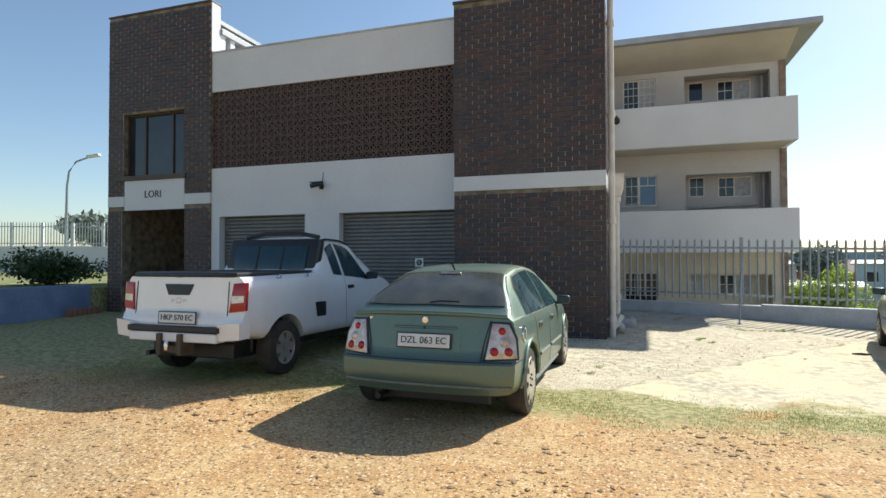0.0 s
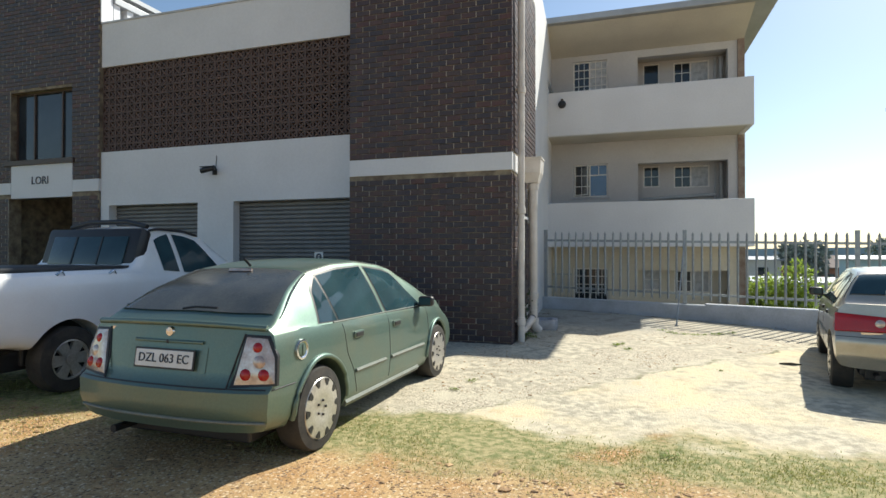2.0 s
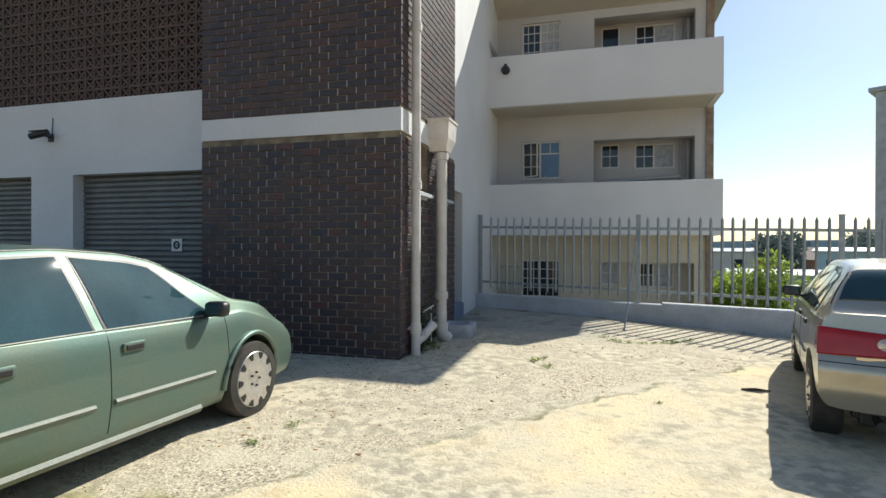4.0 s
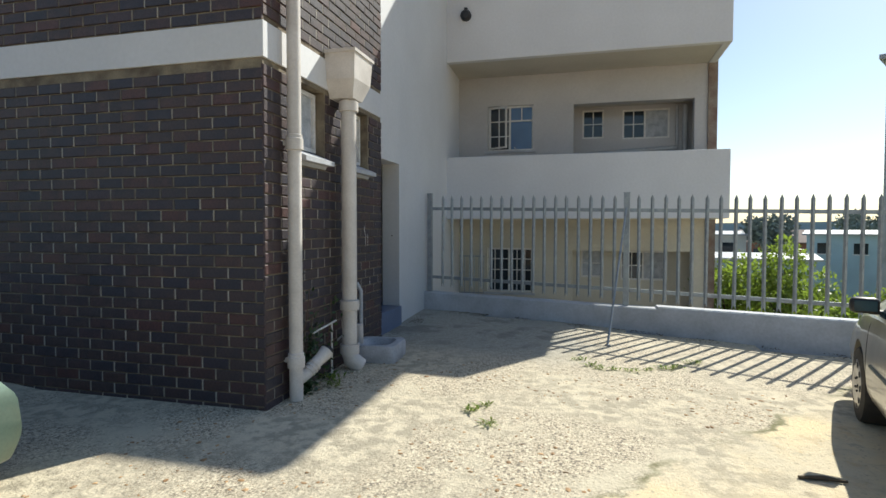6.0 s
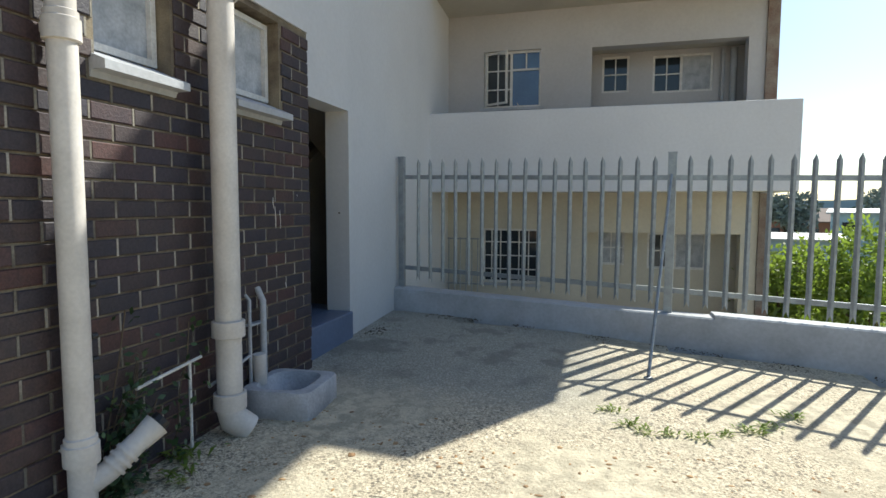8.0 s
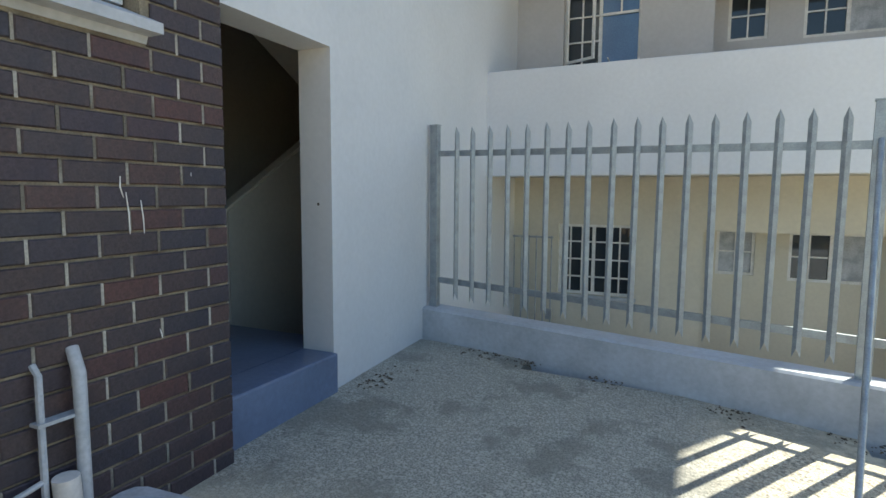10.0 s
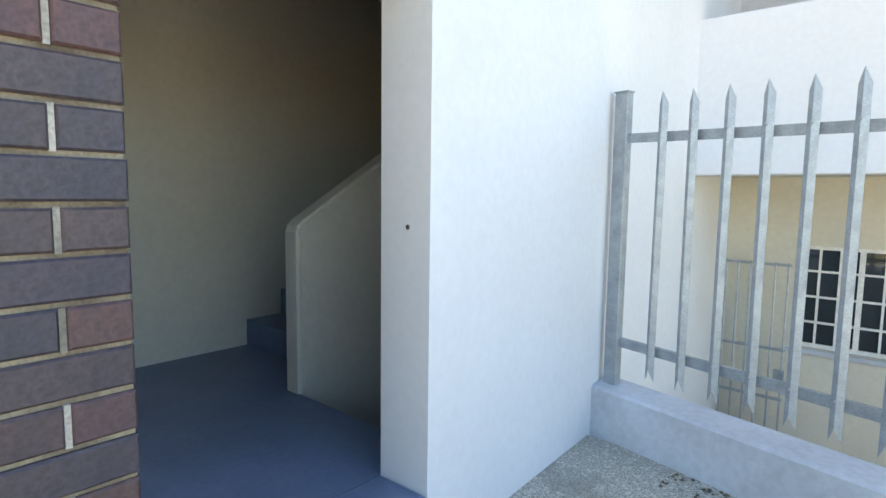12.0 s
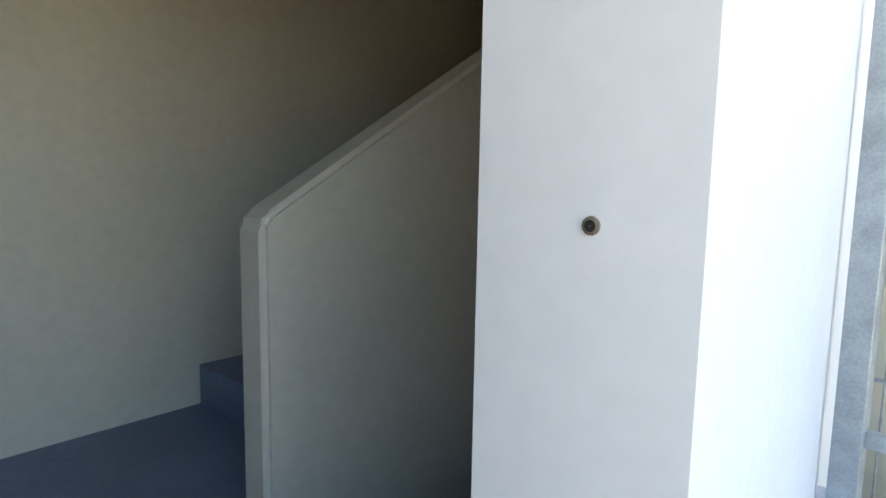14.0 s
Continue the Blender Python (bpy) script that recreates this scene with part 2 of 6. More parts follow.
    screed = blend(calc("MULTIPLY", ramp(noise_at(5.5, 8, 0.7), 0.58, 0.66), 0.7), screed, (0.38, 0.34, 0.25))
    # the smoother screed lies over the slab on the side away from the building
    side = calc("ADD", calc("ADD", calc("SUBTRACT", calc("MULTIPLY", px, 1.0), calc("MULTIPLY", calc("SUBTRACT", py, 6.43), 0.82)), 0.33), calc("MULTIPLY", wob2, 0.8))
    slab = blend(ramp(side, 0.0, 0.07), aggregate, screed)
    slab = blend(calc("MULTIPLY", calc("MULTIPLY", ramp(side, -0.09, -0.01), ramp(side, 0.07, 0.0)), ramp(noise_at(1.7, 5), 0.38, 0.58)), slab, (0.2, 0.19, 0.09))
    soil = blend(ramp(noise_at(0.8, 5), 0.4, 0.62), slab, blend(ramp(noise_at(9, 6), 0.4, 0.6), (0.66, 0.58, 0.43), (0.4, 0.35, 0.26)))
    # greyer, darker concrete: the shade before the stair door, put into the colour
    grey = blend(ramp(noise_at(110, 5, 0.7), 0.42, 0.6), (0.48, 0.455, 0.385), (0.2, 0.19, 0.16))
    grey = blend(calc("MULTIPLY", ramp(grit.outputs[0], 0.6, 0.66), ramp(pebbles(48, "Distance"), 0.5, 0.4)), grey, (0.5, 0.47, 0.4))
    grey = blend(calc("MULTIPLY", ramp(noise_at(2.4, 6), 0.5, 0.62), 0.6), grey, (0.19, 0.18, 0.15))
    door_shade = calc("MULTIPLY", ramp(calc("ADD", py, wob2), 11.7, 12.7), ramp(calc("ADD", px, wob), 2.6, 1.3))
    soil = blend(door_shade, soil, grey)
    strip = calc("MULTIPLY", ramp(edge, 5.0, 5.7), ramp(noise_at(1.1, 6), 0.3, 0.48))
    top = blend(strip, earth, grass)
    colour = blend(ramp(edge, 6.2, 6.55), top, soil)
    left = ramp(calc("ADD", calc("MULTIPLY", px, -1.0), wob), 3.0, 4.2)
    low = ramp(edge, 4.8, 5.6)
    colour = blend(calc("MULTIPLY", left, low), colour, grass)
    beyond = ramp(py, 18.0, 19.5)
    far = blend(ramp(noise_at(0.25, 6), 0.4, 0.6), (0.1, 0.14, 0.04), (0.24, 0.22, 0.1))
    colour = blend(calc("MULTIPLY", beyond, ramp(px, 3.9, 4.6)), colour, far)
    colour = blend(ramp(px, -12.3, -12.6), colour, blend(ramp(noise_at(2), 0.4, 0.6), (0.12, 0.16, 0.05), (0.26, 0.24, 0.1)))
    link(colour, b.inputs["Base Color"])
    bp = n.new("ShaderNodeBump")
    bp.inputs["Strength"].default_value, bp.inputs["Distance"].default_value = 0.9, 0.012
    link(calc("ADD", noise_at(45, 8), calc("MULTIPLY", noise_at(9, 6), 0.8)), bp.inputs["Height"])
    link(bp.outputs[0], b.inputs["Normal"])
    return m


GROUND = ground_material()


# ---- builders ----
class Mesh:
    """Collects vertices and faces of one part."""

    def __init__(self):
        self.v, self.f = [], []

    def add(self, verts, faces):
        k = len(self.v)
        self.v += [tuple(p) for p in verts]
        self.f += [tuple(i + k for i in f) for f in faces]
        return self

    def box(self, x0, x1, y0, y1, z0, z1, c=0.0):
        """A box; c chamfers its corners."""
        if c <= 0:
            return self.add([(x, y, z) for x in (x0, x1) for y in (y0, y1) for z in (z0, z1)],
                            [(0, 1, 3, 2), (4, 6, 7, 5), (0, 4, 5, 1), (2, 3, 7, 6), (0, 2, 6, 4), (1, 5, 7, 3)])
        bm = bmesh.new()
        bmesh.ops.create_cube(bm, size=1)
        for p in bm.verts:
            p.co = Vector(((x0 + x1) / 2 + p.co.x * (x1 - x0), (y0 + y1) / 2 + p.co.y * (y1 - y0), (z0 + z1) / 2 + p.co.z * (z1 - z0)))
        bmesh.ops.bevel(bm, geom=bm.edges[:], offset=c, segments=2, affect="EDGES", profile=0.5)
        bm.verts.index_update()
        self.add([p.co for p in bm.verts], [[p.index for p in f.verts] for f in bm.faces])
        bm.free()
        return self

    def tube(self, points, r, n=10, caps=True):
        """A round bar or pipe along points; r one radius or one a point."""
        pts = [Vector(p) for p in points]
        rs = r if isinstance(r, (list, tuple)) else [r] * len(pts)
        rings = []
        for k, p in enumerate(pts):
            d = (pts[min(k + 1, len(pts) - 1)] - pts[max(k - 1, 0)]).normalized()
            a = d.cross(Vector((0, 0, 1)) if abs(d.z) < 0.9 else Vector((1, 0, 0))).normalized()
            c = d.cross(a)
            rings.append([p + (a * math.cos(2 * math.pi * j / n) + c * math.sin(2 * math.pi * j / n)) * rs[k] for j in range(n)])
        faces = [(k * n + j, k * n + (j + 1) % n, (k + 1) * n + (j + 1) % n, (k + 1) * n + j) for k in range(len(pts) - 1) for j in range(n)]
        if caps:
            faces += [tuple(range(n))[::-1], tuple((len(pts) - 1) * n + j for j in range(n))]
        return self.add([p for r_ in rings for p in r_], faces)

    def lathe(self, profile, centre, axis="x", n=32):
        """A turned shape: profile of (radius, offset along the axis)."""
        verts = []
        for r, h in profile:
            for j in range(n):
                a = 2 * math.pi * j / n
                p = {"x": (h, r * math.cos(a), r * math.sin(a)), "y": (r * math.cos(a), h, r * math.sin(a)), "z": (r * math.cos(a), r * math.sin(a), h)}[axis]
                verts.append(Vector(centre) + Vector(p))
        return self.add(verts, [(k * n + j, k * n + (j + 1) % n, (k + 1) * n + (j + 1) % n, (k + 1) * n + j) for k in range(len(profile) - 1) for j in range(n)])

    def prism(self, outline, place, depth):
        """A flat outline of (a, b) with a thickness; place(a, b, d) gives the point."""
        n = len(outline)
        self.add([place(a, b, 0) for a, b in outline] + [place(a, b, depth) for a, b in outline],
                 [tuple(range(n))[::-1], tuple(range(n, 2 * n))] + [(k, (k + 1) % n, n + (k + 1) % n, n + k) for k in range(n)])
        return self

    def data(self, name, mat, smooth=0):
        me = bpy.data.meshes.new(name)
        me.from_pydata(self.v, [], self.f)
        me.materials.append(mat)
        if smooth:
            me.polygons.foreach_set("use_smooth", [True] * len(me.polygons))
            me.set_sharp_from_angle(angle=radians(smooth))
        bm = bmesh.new()
        bm.from_mesh(me)
        bmesh.ops.recalc_face_normals(bm, faces=bm.faces)
        bm.to_mesh(me)
        bm.free()
        return me


def part(name, mesh, mat, parent=None, label="", smooth=0):
    ob = new(name, mesh.data(name, mat, smooth) if isinstance(mesh, Mesh) else mesh)
    if parent:
        ob.parent = parent
    return tagged(ob, label)


def thing(name, label, category, at=(0, 0, 0), turn=0, group="", kind=""):
    ob = new(name)
    ob.matrix_world = pose(*at, 0, 0, turn)
    return tagged(ob, label, category, group, kind)


def panels(mesh, a0, a1, z0, z1, holes, place):
    """Boxes that fill a wall's face less its holes; place(a0, a1, z0, z1) adds one."""
    cuts = sorted({a0, a1, *[min(max(h[k], a0), a1) for h in holes for k in (0, 1)]})
    for p, q in zip(cuts, cuts[1:]):
        mid = (p + q) / 2
        spans = sorted((max(h[2], z0), min(h[3], z1)) for h in holes if h[0] < mid < h[1])
        low = z0
        for s, e in spans:
            if s > low:
                place(p, q, low, s)
            low = max(low, e)
        if low < z1:
            place(p, q, low, z1)


def wall_x(name, x0, x1, y0, y1, z0, z1, mat, label, holes=()):
    """A wall that runs along x."""
    m = Mesh()
    panels(m, x0, x1, z0, z1, holes, lambda a, b, c, d: m.box(a, b, y0, y1, c, d))
    return tagged(part(name, m, mat), label, "wall", kind="structure")


def wall_y(name, x0, x1, y0, y1, z0, z1, mat, label, holes=()):
    """A wall that runs along y."""
    m = Mesh()
    panels(m, y0, y1, z0, z1, holes, lambda a, b, c, d: m.box(x0, x1, a, b, c, d))
    return tagged(part(name, m, mat), label, "wall", kind="structure")


def ground_z(x, y):
    """The yard rises gently towards the building and falls away past the fence."""
    def ease(v, a, b):
        v = min(max((v - a) / (b - a), 0), 1)
        return v * v * (3 - 2 * v)
    z = 0.2 * ease(y, 6.0, 14.6)
    z -= 0.19 * ease(x, -0.3, 6.0) * ease(y, 7.0, 13.0)
    z += 0.12 * ease(-x, 2.5, 3.8) * ease(y, 2.5, 4.6)
    if y > 14.93 - 0.206 * (x + 0.52) + 0.1 and x > -0.7:
        z = -1.15 if x < 4.3 else -0.5
    z -= 4.2 * ease(y, 18.5, 42) * ease(x, -6, 3)
    if x < -12.3:
        z = 0.82
    return z


# ---- ground ----
def make_ground():
    xs = [-900, -300, -120, -60, -40, -28, -20, -15, -12.61, -12.6, -12.31, -12.3] + [-12 + 0.5 * k for k in range(43)] + [10, 11, 12, 14, 17, 21, 26, 34, 45, 60, 90, 140, 300, 900]
    ys = [-200, -60, -20, -8, -3, -1] + [0.4 * k for k in range(48)] + [19.6, 20.5, 22, 24, 27, 31, 36, 42, 50, 65, 90, 140, 300, 1200]
    m = Mesh()
    keep = {}
    for i, x in enumerate(xs):
        for j, y in enumerate(ys):
            keep[i, j] = len(m.v)
            m.v.append((x, y, ground_z(x, y) + (0.012 * noise.noise((x * 1.3, y * 1.3, 0)) if y < 9 and x > -12 else 0)))
    for i in range(len(xs) - 1):
        for j in range(len(ys) - 1):
            cx, cy = (xs[i] + xs[i + 1]) / 2, (ys[j] + ys[j + 1]) / 2
            if -11.9 < cx < -0.9 and 11.0 < cy < 18:
                continue
            m.f.append((keep[i, j], keep[i + 1, j], keep[i + 1, j + 1], keep[i, j + 1]))
    return tagged(part("ground", m, GROUND, smooth=40), "red gravelly earth yard with worn grass and old concrete", "ground", kind="structure")


make_ground()

# ---- the building ----
YC, YW, XB, XW = 10.05, 10.5, -0.33, -0.45      # brick bay, white front, brick side, white side
DOOR = (12.48, 13.44, 0.44, 2.34)
COURSE, PITCH = 0.0885, 0.243
SIDE_WINDOWS = [(10.58, 11.05, 2.12, 2.72), (11.52, 12.08, 2.12, 2.72)]
TOWER_HOLES = [(-11.65, -9.81, 3.52, 5.02), (-11.68, -9.78, -0.2, 2.68)]

wall_bay = wall_x("wall_bay", -3.08, XB - 0.01, YC + 0.01, YC + 0.26, -0.2, 6.32, MORTAR, "dark clinker brick front bay with pale joints")
wall_side = wall_y("wall_side", XB - 0.26, XB - 0.01, YC + 0.26, 12.47, -0.2, 6.32, MORTAR, "dark clinker brick side wall with pale joints", SIDE_WINDOWS)
wall_y("wall_bay_return", -3.08, -2.84, YC + 0.26, YW + 0.3, -0.2, 6.3, WHITE, "plastered return of the brick bay")
wall_x("wall_front", -9.05, -3.08, YW, YW + 0.25, -0.2, 6.25, WHITE, "white painted front wall over the garages",
       [(-8.83, -6.59, -0.3, 2.47), (-5.76, -3.0, -0.3, 2.47), (-9.1, -3.0, 3.58, 5.35)])
wall_tower = wall_x("wall_tower", -12.11, -9.06, YW - 0.04, YW + 0.24, -0.2, 7.45, MORTAR, "dark clinker brick entrance tower", TOWER_HOLES)
wall_y("wall_tower_return", -9.06, -9.035, YW - 0.03, YW + 0.25, 6.3, 7.44, WHITE, "white painted end of the tower parapet")
wall_y("wall_tower_side", -9.3, -9.05, YW + 0.25, 12.6, 2.3, 6.1, WHITE, "white painted side of the entrance tower")
wall_y("wall_tower_far_side", -12.1, -11.85, YW + 0.25, 16, -0.2, 7.42, MORTAR, "brick far side of the entrance tower")
wall_x("wall_tower_back", -12.1, -9.3, 13.4, 13.6, -0.2, 7.4, DARKROOM, "plain wall inside the entrance, darkened as unlit")
wall_x("wall_screen_back", -9.05, -0.6, 12.0, 12.2, 3.2, 6.0, DARKROOM, "plain wall behind the block screen, darkened as unlit")
wall_x("wall_garage_back", -9.05, -3.0, 11.4, 11.6, -0.2, 3.2, DARKROOM, "plain garage back wall, darkened as unlit")
wall_door = wall_y("wall_stair_side", XW - 0.24, XW, 12.47, 18.1, -0.6, 7.5, WHITE, "white painted plaster stair wall", [(12.4, DOOR[1], 0.0, DOOR[3])])
for p in wall_door.data.vertices:                # the wall draws back slightly past the door
    p.co.x -= 0.05 * max(p.co.y - DOOR[1], 0)
for n_, a, b, c, d, e, f in (("roof_front", -9.05, -0.6, YW + 0.25, 17.9, 5.95, 6.1), ("roof_tower", -11.9, -9.3, YW + 0.2, 13.4, 7.2, 7.3),
                             ("ceiling_garage", -9.05, -0.6, YW + 0.25, 12.0, 3.05, 3.2)):
    tagged(part(n_, Mesh().box(a, b, c, d, e, f), ROOF), "flat grey roof slab behind the parapet", "roof", kind="structure")


def bands():
    m = Mesh().box(-3.083, XB + 0.006, YC - 0.006, YC + 0.2, 2.76, 3.03, 0.004)
    tagged(part("trim_bay", m, WHITE), "white painted band round the brick bay", "trim", kind="structure")
    m = Mesh().box(XB - 0.2, XB + 0.006, YC + 0.2, 12.466, 2.76, 3.03, 0.004)
    tagged(part("trim_side", m, WHITE), "white painted band along the brick side", "trim", kind="structure")
    for a, b in ((-12.113, -11.6), (-9.78, -9.055)):
        tagged(part("trim_tower", Mesh().box(a, b, YW - 0.056, YW + 0.1, 2.78, 3.03, 0.004), WHITE), "white painted band on the tower", "trim", kind="structure")
    tagged(part("trim_parapet", Mesh().box(-9.05, -3.08, YW - 0.02, YW + 0.3, 6.25, 6.29, 0.005), KERB), "grey coping on the parapet", "trim", kind="structure")
    tagged(part("trim_bay_coping", Mesh().box(-3.1, XB + 0.02, YC - 0.02, YC + 0.3, 6.32, 6.37, 0.005), DARKFRAME), "dark coping on the brick bay", "trim", kind="structure")
    tagged(part("trim_tower_coping", Mesh().box(-12.13, -9.03, YW - 0.07, YW + 0.3, 7.45, 7.49, 0.005), DARKFRAME), "dark coping on the tower", "trim", kind="structure")


bands()


def letters(text, size, mat, parent, m, name="lettering"):
    """Raised lettering, as a mesh."""
    cu = bpy.data.curves.new(name, "FONT")
    cu.body, cu.size, cu.extrude, cu.align_x, cu.align_y, cu.resolution_u = text, size, 0.004, "CENTER", "CENTER", 3
    tmp = new("tmp", cu)
    me = bpy.data.meshes.new_from_object(tmp.evaluated_get(bpy.context.evaluated_depsgraph_get()))
    bpy.data.objects.remove(tmp)
    me.materials.clear()
    me.materials.append(mat)
    ob = new(name, me)
    ob.parent = parent
    ob.matrix_local = m
    return ob


def name_board():
    t = thing("name_board", "white plaster name panel with dark lettering over the entrance", "sign", (-10.68, YW - 0.06, 2.68))
    part("panel", Mesh().box(-0.9, 0.9, 0, 0.14, 0.0, 0.72, 0.006), WHITE, t)
    letters("LORI", 0.24, INK, t, pose(-0.02, -0.008, 0.37, 90, 0, 0))


name_board()


def roller_door(x0, x1):
    t = thing("garage_door", "grey steel roller garage door, closed", "garage door", ((x0 + x1) / 2, YW + 0.2, 0.05), group="garage doors")
    w = (x1 - x0) / 2
    z = 0.0
    while z < 2.44:
        m = Mesh()
        m.prism([(0.0, z), (-0.022, z + 0.02), (-0.022, z + 0.058), (0.0, z + 0.078), (0.02, z + 0.04)], lambda a, b, d: (-w + d, a, b), 2 * w)
        part("slat", m, ROLLER, t)
        z += 0.08
    return t


roller_door(-8.83, -6.59)
door_near = roller_door(-5.76, -3.08)


def door_notice():
    t = thing("door_notice", "small white square notice on the roller door", "notice", (-4.02, YW + 0.17, 1.42))
    part("sheet", Mesh().box(-0.09, 0.09, 0, 0.004, -0.09, 0.09), PLATE, t)
    part("mark", Mesh().lathe([(0.03, -0.004), (0.06, -0.004), (0.06, 0), (0.03, 0)], (0, 0, 0.0), "y", 20), INK, t)
    part("bar", Mesh().box(-0.05, 0.05, -0.005, 0, -0.01, 0.01), INK, t)


door_notice()


def window(name, label, cx, y, z0, w, h, lights, mat=FRAME, glass=PANE, bars=True, curtain=None, turn=0, x=None, sill=True, depth=0.06):
    """A framed window facing -y (turned for others): lights are the widths of its leaves, as shares."""
    t = thing(name, label, "window", (cx if x is None else x, y, z0), turn, kind="structure")
    f = 0.035
    m = Mesh()
    for a, b, c, d in ((-w / 2, w / 2, 0, f), (-w / 2, w / 2, h - f, h), (-w / 2, -w / 2 + f, f, h - f), (w / 2 - f, w / 2, f, h - f)):
        m.box(a, b, 0, depth, c, d)
    part("window_frame", m, mat, t)
    at = -w / 2
    for k, share in enumerate(lights):
        ww = share * w
        if k:
            part("mullion", Mesh().box(at - 0.02, at + 0.02, -0.004, depth, f, h - f), mat, t)
        gl = curtain[k] if curtain else glass
        part("pane", Mesh().box(at + 0.01, at + ww - 0.01, depth * 0.5, depth * 0.5 + 0.006, 0.01, h - 0.01), glass if gl is None else gl, t)
        if bars and bars is not True and bars[k]:
            nb = bars[k]
            for i in range(1, nb[0]):
                bx = at + ww * i / nb[0]
                part("glazing_bar", Mesh().box(bx - 0.009, bx + 0.009, 0.004, 0.032, f, h - f), mat, t)
            for i in range(1, nb[1]):
                bz = h * i / nb[1]
                part("glazing_bar", Mesh().box(at + 0.02, at + ww - 0.02, 0.006, 0.03, bz - 0.009, bz + 0.009), mat, t)
        at += ww
    if sill:
        part("window_sill", Mesh().box(-w / 2 - 0.06, w / 2 + 0.06, -0.09, 0.05, -0.05, -0.004, 0.006), KERB, t)
    return t


window("window_tower", "dark tower window of three tall panes in brown frame", -10.73, YW + 0.1, 3.52, 1.84, 1.5, (0.3, 0.45, 0.25), DARKFRAME, PANE, sill=False)
part("brow", Mesh().box(-11.75, -9.72, YW - 0.1, YW - 0.05, 3.4, 3.5, 0.004), DARKFRAME, bpy.data.objects["window_tower"]).matrix_parent_inverse = bpy.data.objects["window_tower"].matrix_world.inverted()
for k, (a, b, c, d) in enumerate(SIDE_WINDOWS):
    small = window("window_side", "small white steel window with sloping sill in brick", 0, (a + b) / 2, c + 0.05, b - a - 0.02, d - c - 0.07, (1.0,), FRAME, CURTAIN, turn=90, x=XB - 0.09, sill=False)
    half = (b - a) / 2 + 0.03
    part("sloping_sill", Mesh().prism([(-0.17, -0.12), (-0.17, -0.08), (0.02, -0.003), (0.02, -0.15), (-0.085, -0.15), (-0.09, -0.12)], lambda p, q, e: (-half + e, p, q), 2 * half), KERB, small, "grey painted sloping sill")


def entrance():
    t = thing("door_entrance", "dark timber entrance door standing in the tower", "door", (-10.73, 12.2, 0.05), kind="structure")
    part("door_leaf", Mesh().box(-0.45, 0.45, 0, 0.05, 0, 2.05, 0.004), DARKFRAME, t)
    part("door_frame", Mesh().box(-0.52, -0.45, -0.02, 0.08, 0, 2.1).box(0.45, 0.52, -0.02, 0.08, 0, 2.1).box(-0.52, 0.52, -0.02, 0.08, 2.05, 2.12), DARKFRAME, t)


entrance()


# ---- stair hall ----
def stair_hall():
    tagged(part("floor_hall", Mesh().box(-2.69, XW - 0.24, 11.2, 13.72, 0.2, 0.44).box(-2.69, -1.74, 13.72, 14.02, 0.2, 0.44), STEP), "blue-grey painted hall floor", "floor", kind="structure")
    tagged(part("doorstep", Mesh().box(XW - 0.24, XW + 0.035, 12.475, DOOR[1], 0.1, 0.443, 0.012), STEP), "blue-grey painted doorstep at the stair entrance", "step", kind="structure")
    wall_y("wall_hall_back", -2.93, -2.69, 11.0, 18.0, -1.6, 6.0, HALL, "pale plaster wall of the stair hall")
    wall_x("wall_hall_near", -2.69, XW - 0.24, 10.98, 11.2, -1.6, 6.0, HALL, "pale plaster end wall of the stair hall")
    wall_x("wall_hall_far", -2.69, XW - 0.24, 17.0, 17.2, -1.6, 6.0, HALL, "pale plaster far wall of the stair hall")
    tagged(part("ceiling_hall", Mesh().box(-2.69, XW - 0.24, 11.2, 13.6, 3.1, 3.25), HALL), "pale stair hall ceiling", "ceiling", kind="structure")
    t = thing("staircase", "blue-grey painted concrete stairs rising beside a plastered balustrade", "stairs", (0, 0, 0), kind="structure")
    for k in range(8):
        part("tread", Mesh().box(-2.69, -1.74, 14.02 + 0.27 * k, 14.02 + 0.27 * (k + 1) + (0.02 if k < 7 else 0.9), 0.42 + 0.18 * k, 0.44 + 0.18 * (k + 1), 0.006), STEP, t)
    for k in range(7):
        part("tread", Mesh().box(-1.6, XW - 0.25, 13.72 + 0.27 * k, 13.99 + 0.27 * k, -1.1, 0.26 - 0.18 * k, 0.006), STEP, t)
    m = Mesh().prism([(13.71, -1.0), (13.71, 1.31), (13.73, 1.34), (16.2, 2.85), (16.2, -1.0)], lambda a, b, d: (-1.74 + d, a, b), 0.13)
    bm = bmesh.new()
    me = m.data("balustrade", HALL)
    bm.from_mesh(me)
    bmesh.ops.bevel(bm, geom=bm.edges[:], offset=0.018, segments=3, affect="EDGES")
    bm.to_mesh(me)
    bm.free()
    part("balustrade", me, HALL, t)
    m = Mesh().prism([(16.4, 1.45), (12.2, 3.66), (12.2, 3.9), (16.4, 1.7)], lambda a, b, d: (-1.62 + d, a, b), 0.92)
    part("upper_flight", m, HALL, t)


stair_hall()
# a drilled hole in the door jamb; a black disc paints its shaded depth
hole = thing("wall_hole", "small drilled hole in the white door jamb", "hole", (-0.553, DOOR[1] - 0.001, 1.385))
part("rim", Mesh().lathe([(0.006, -0.003), (0.009, -0.002), (0.0095, 0.0)], (0, 0, 0), "y", 14), MORTAR, hole)
part("black_disc", Mesh().lathe([(0.0005, -0.0025), (0.008, -0.0025)], (0, 0, 0), "y", 14), BLACK, hole)

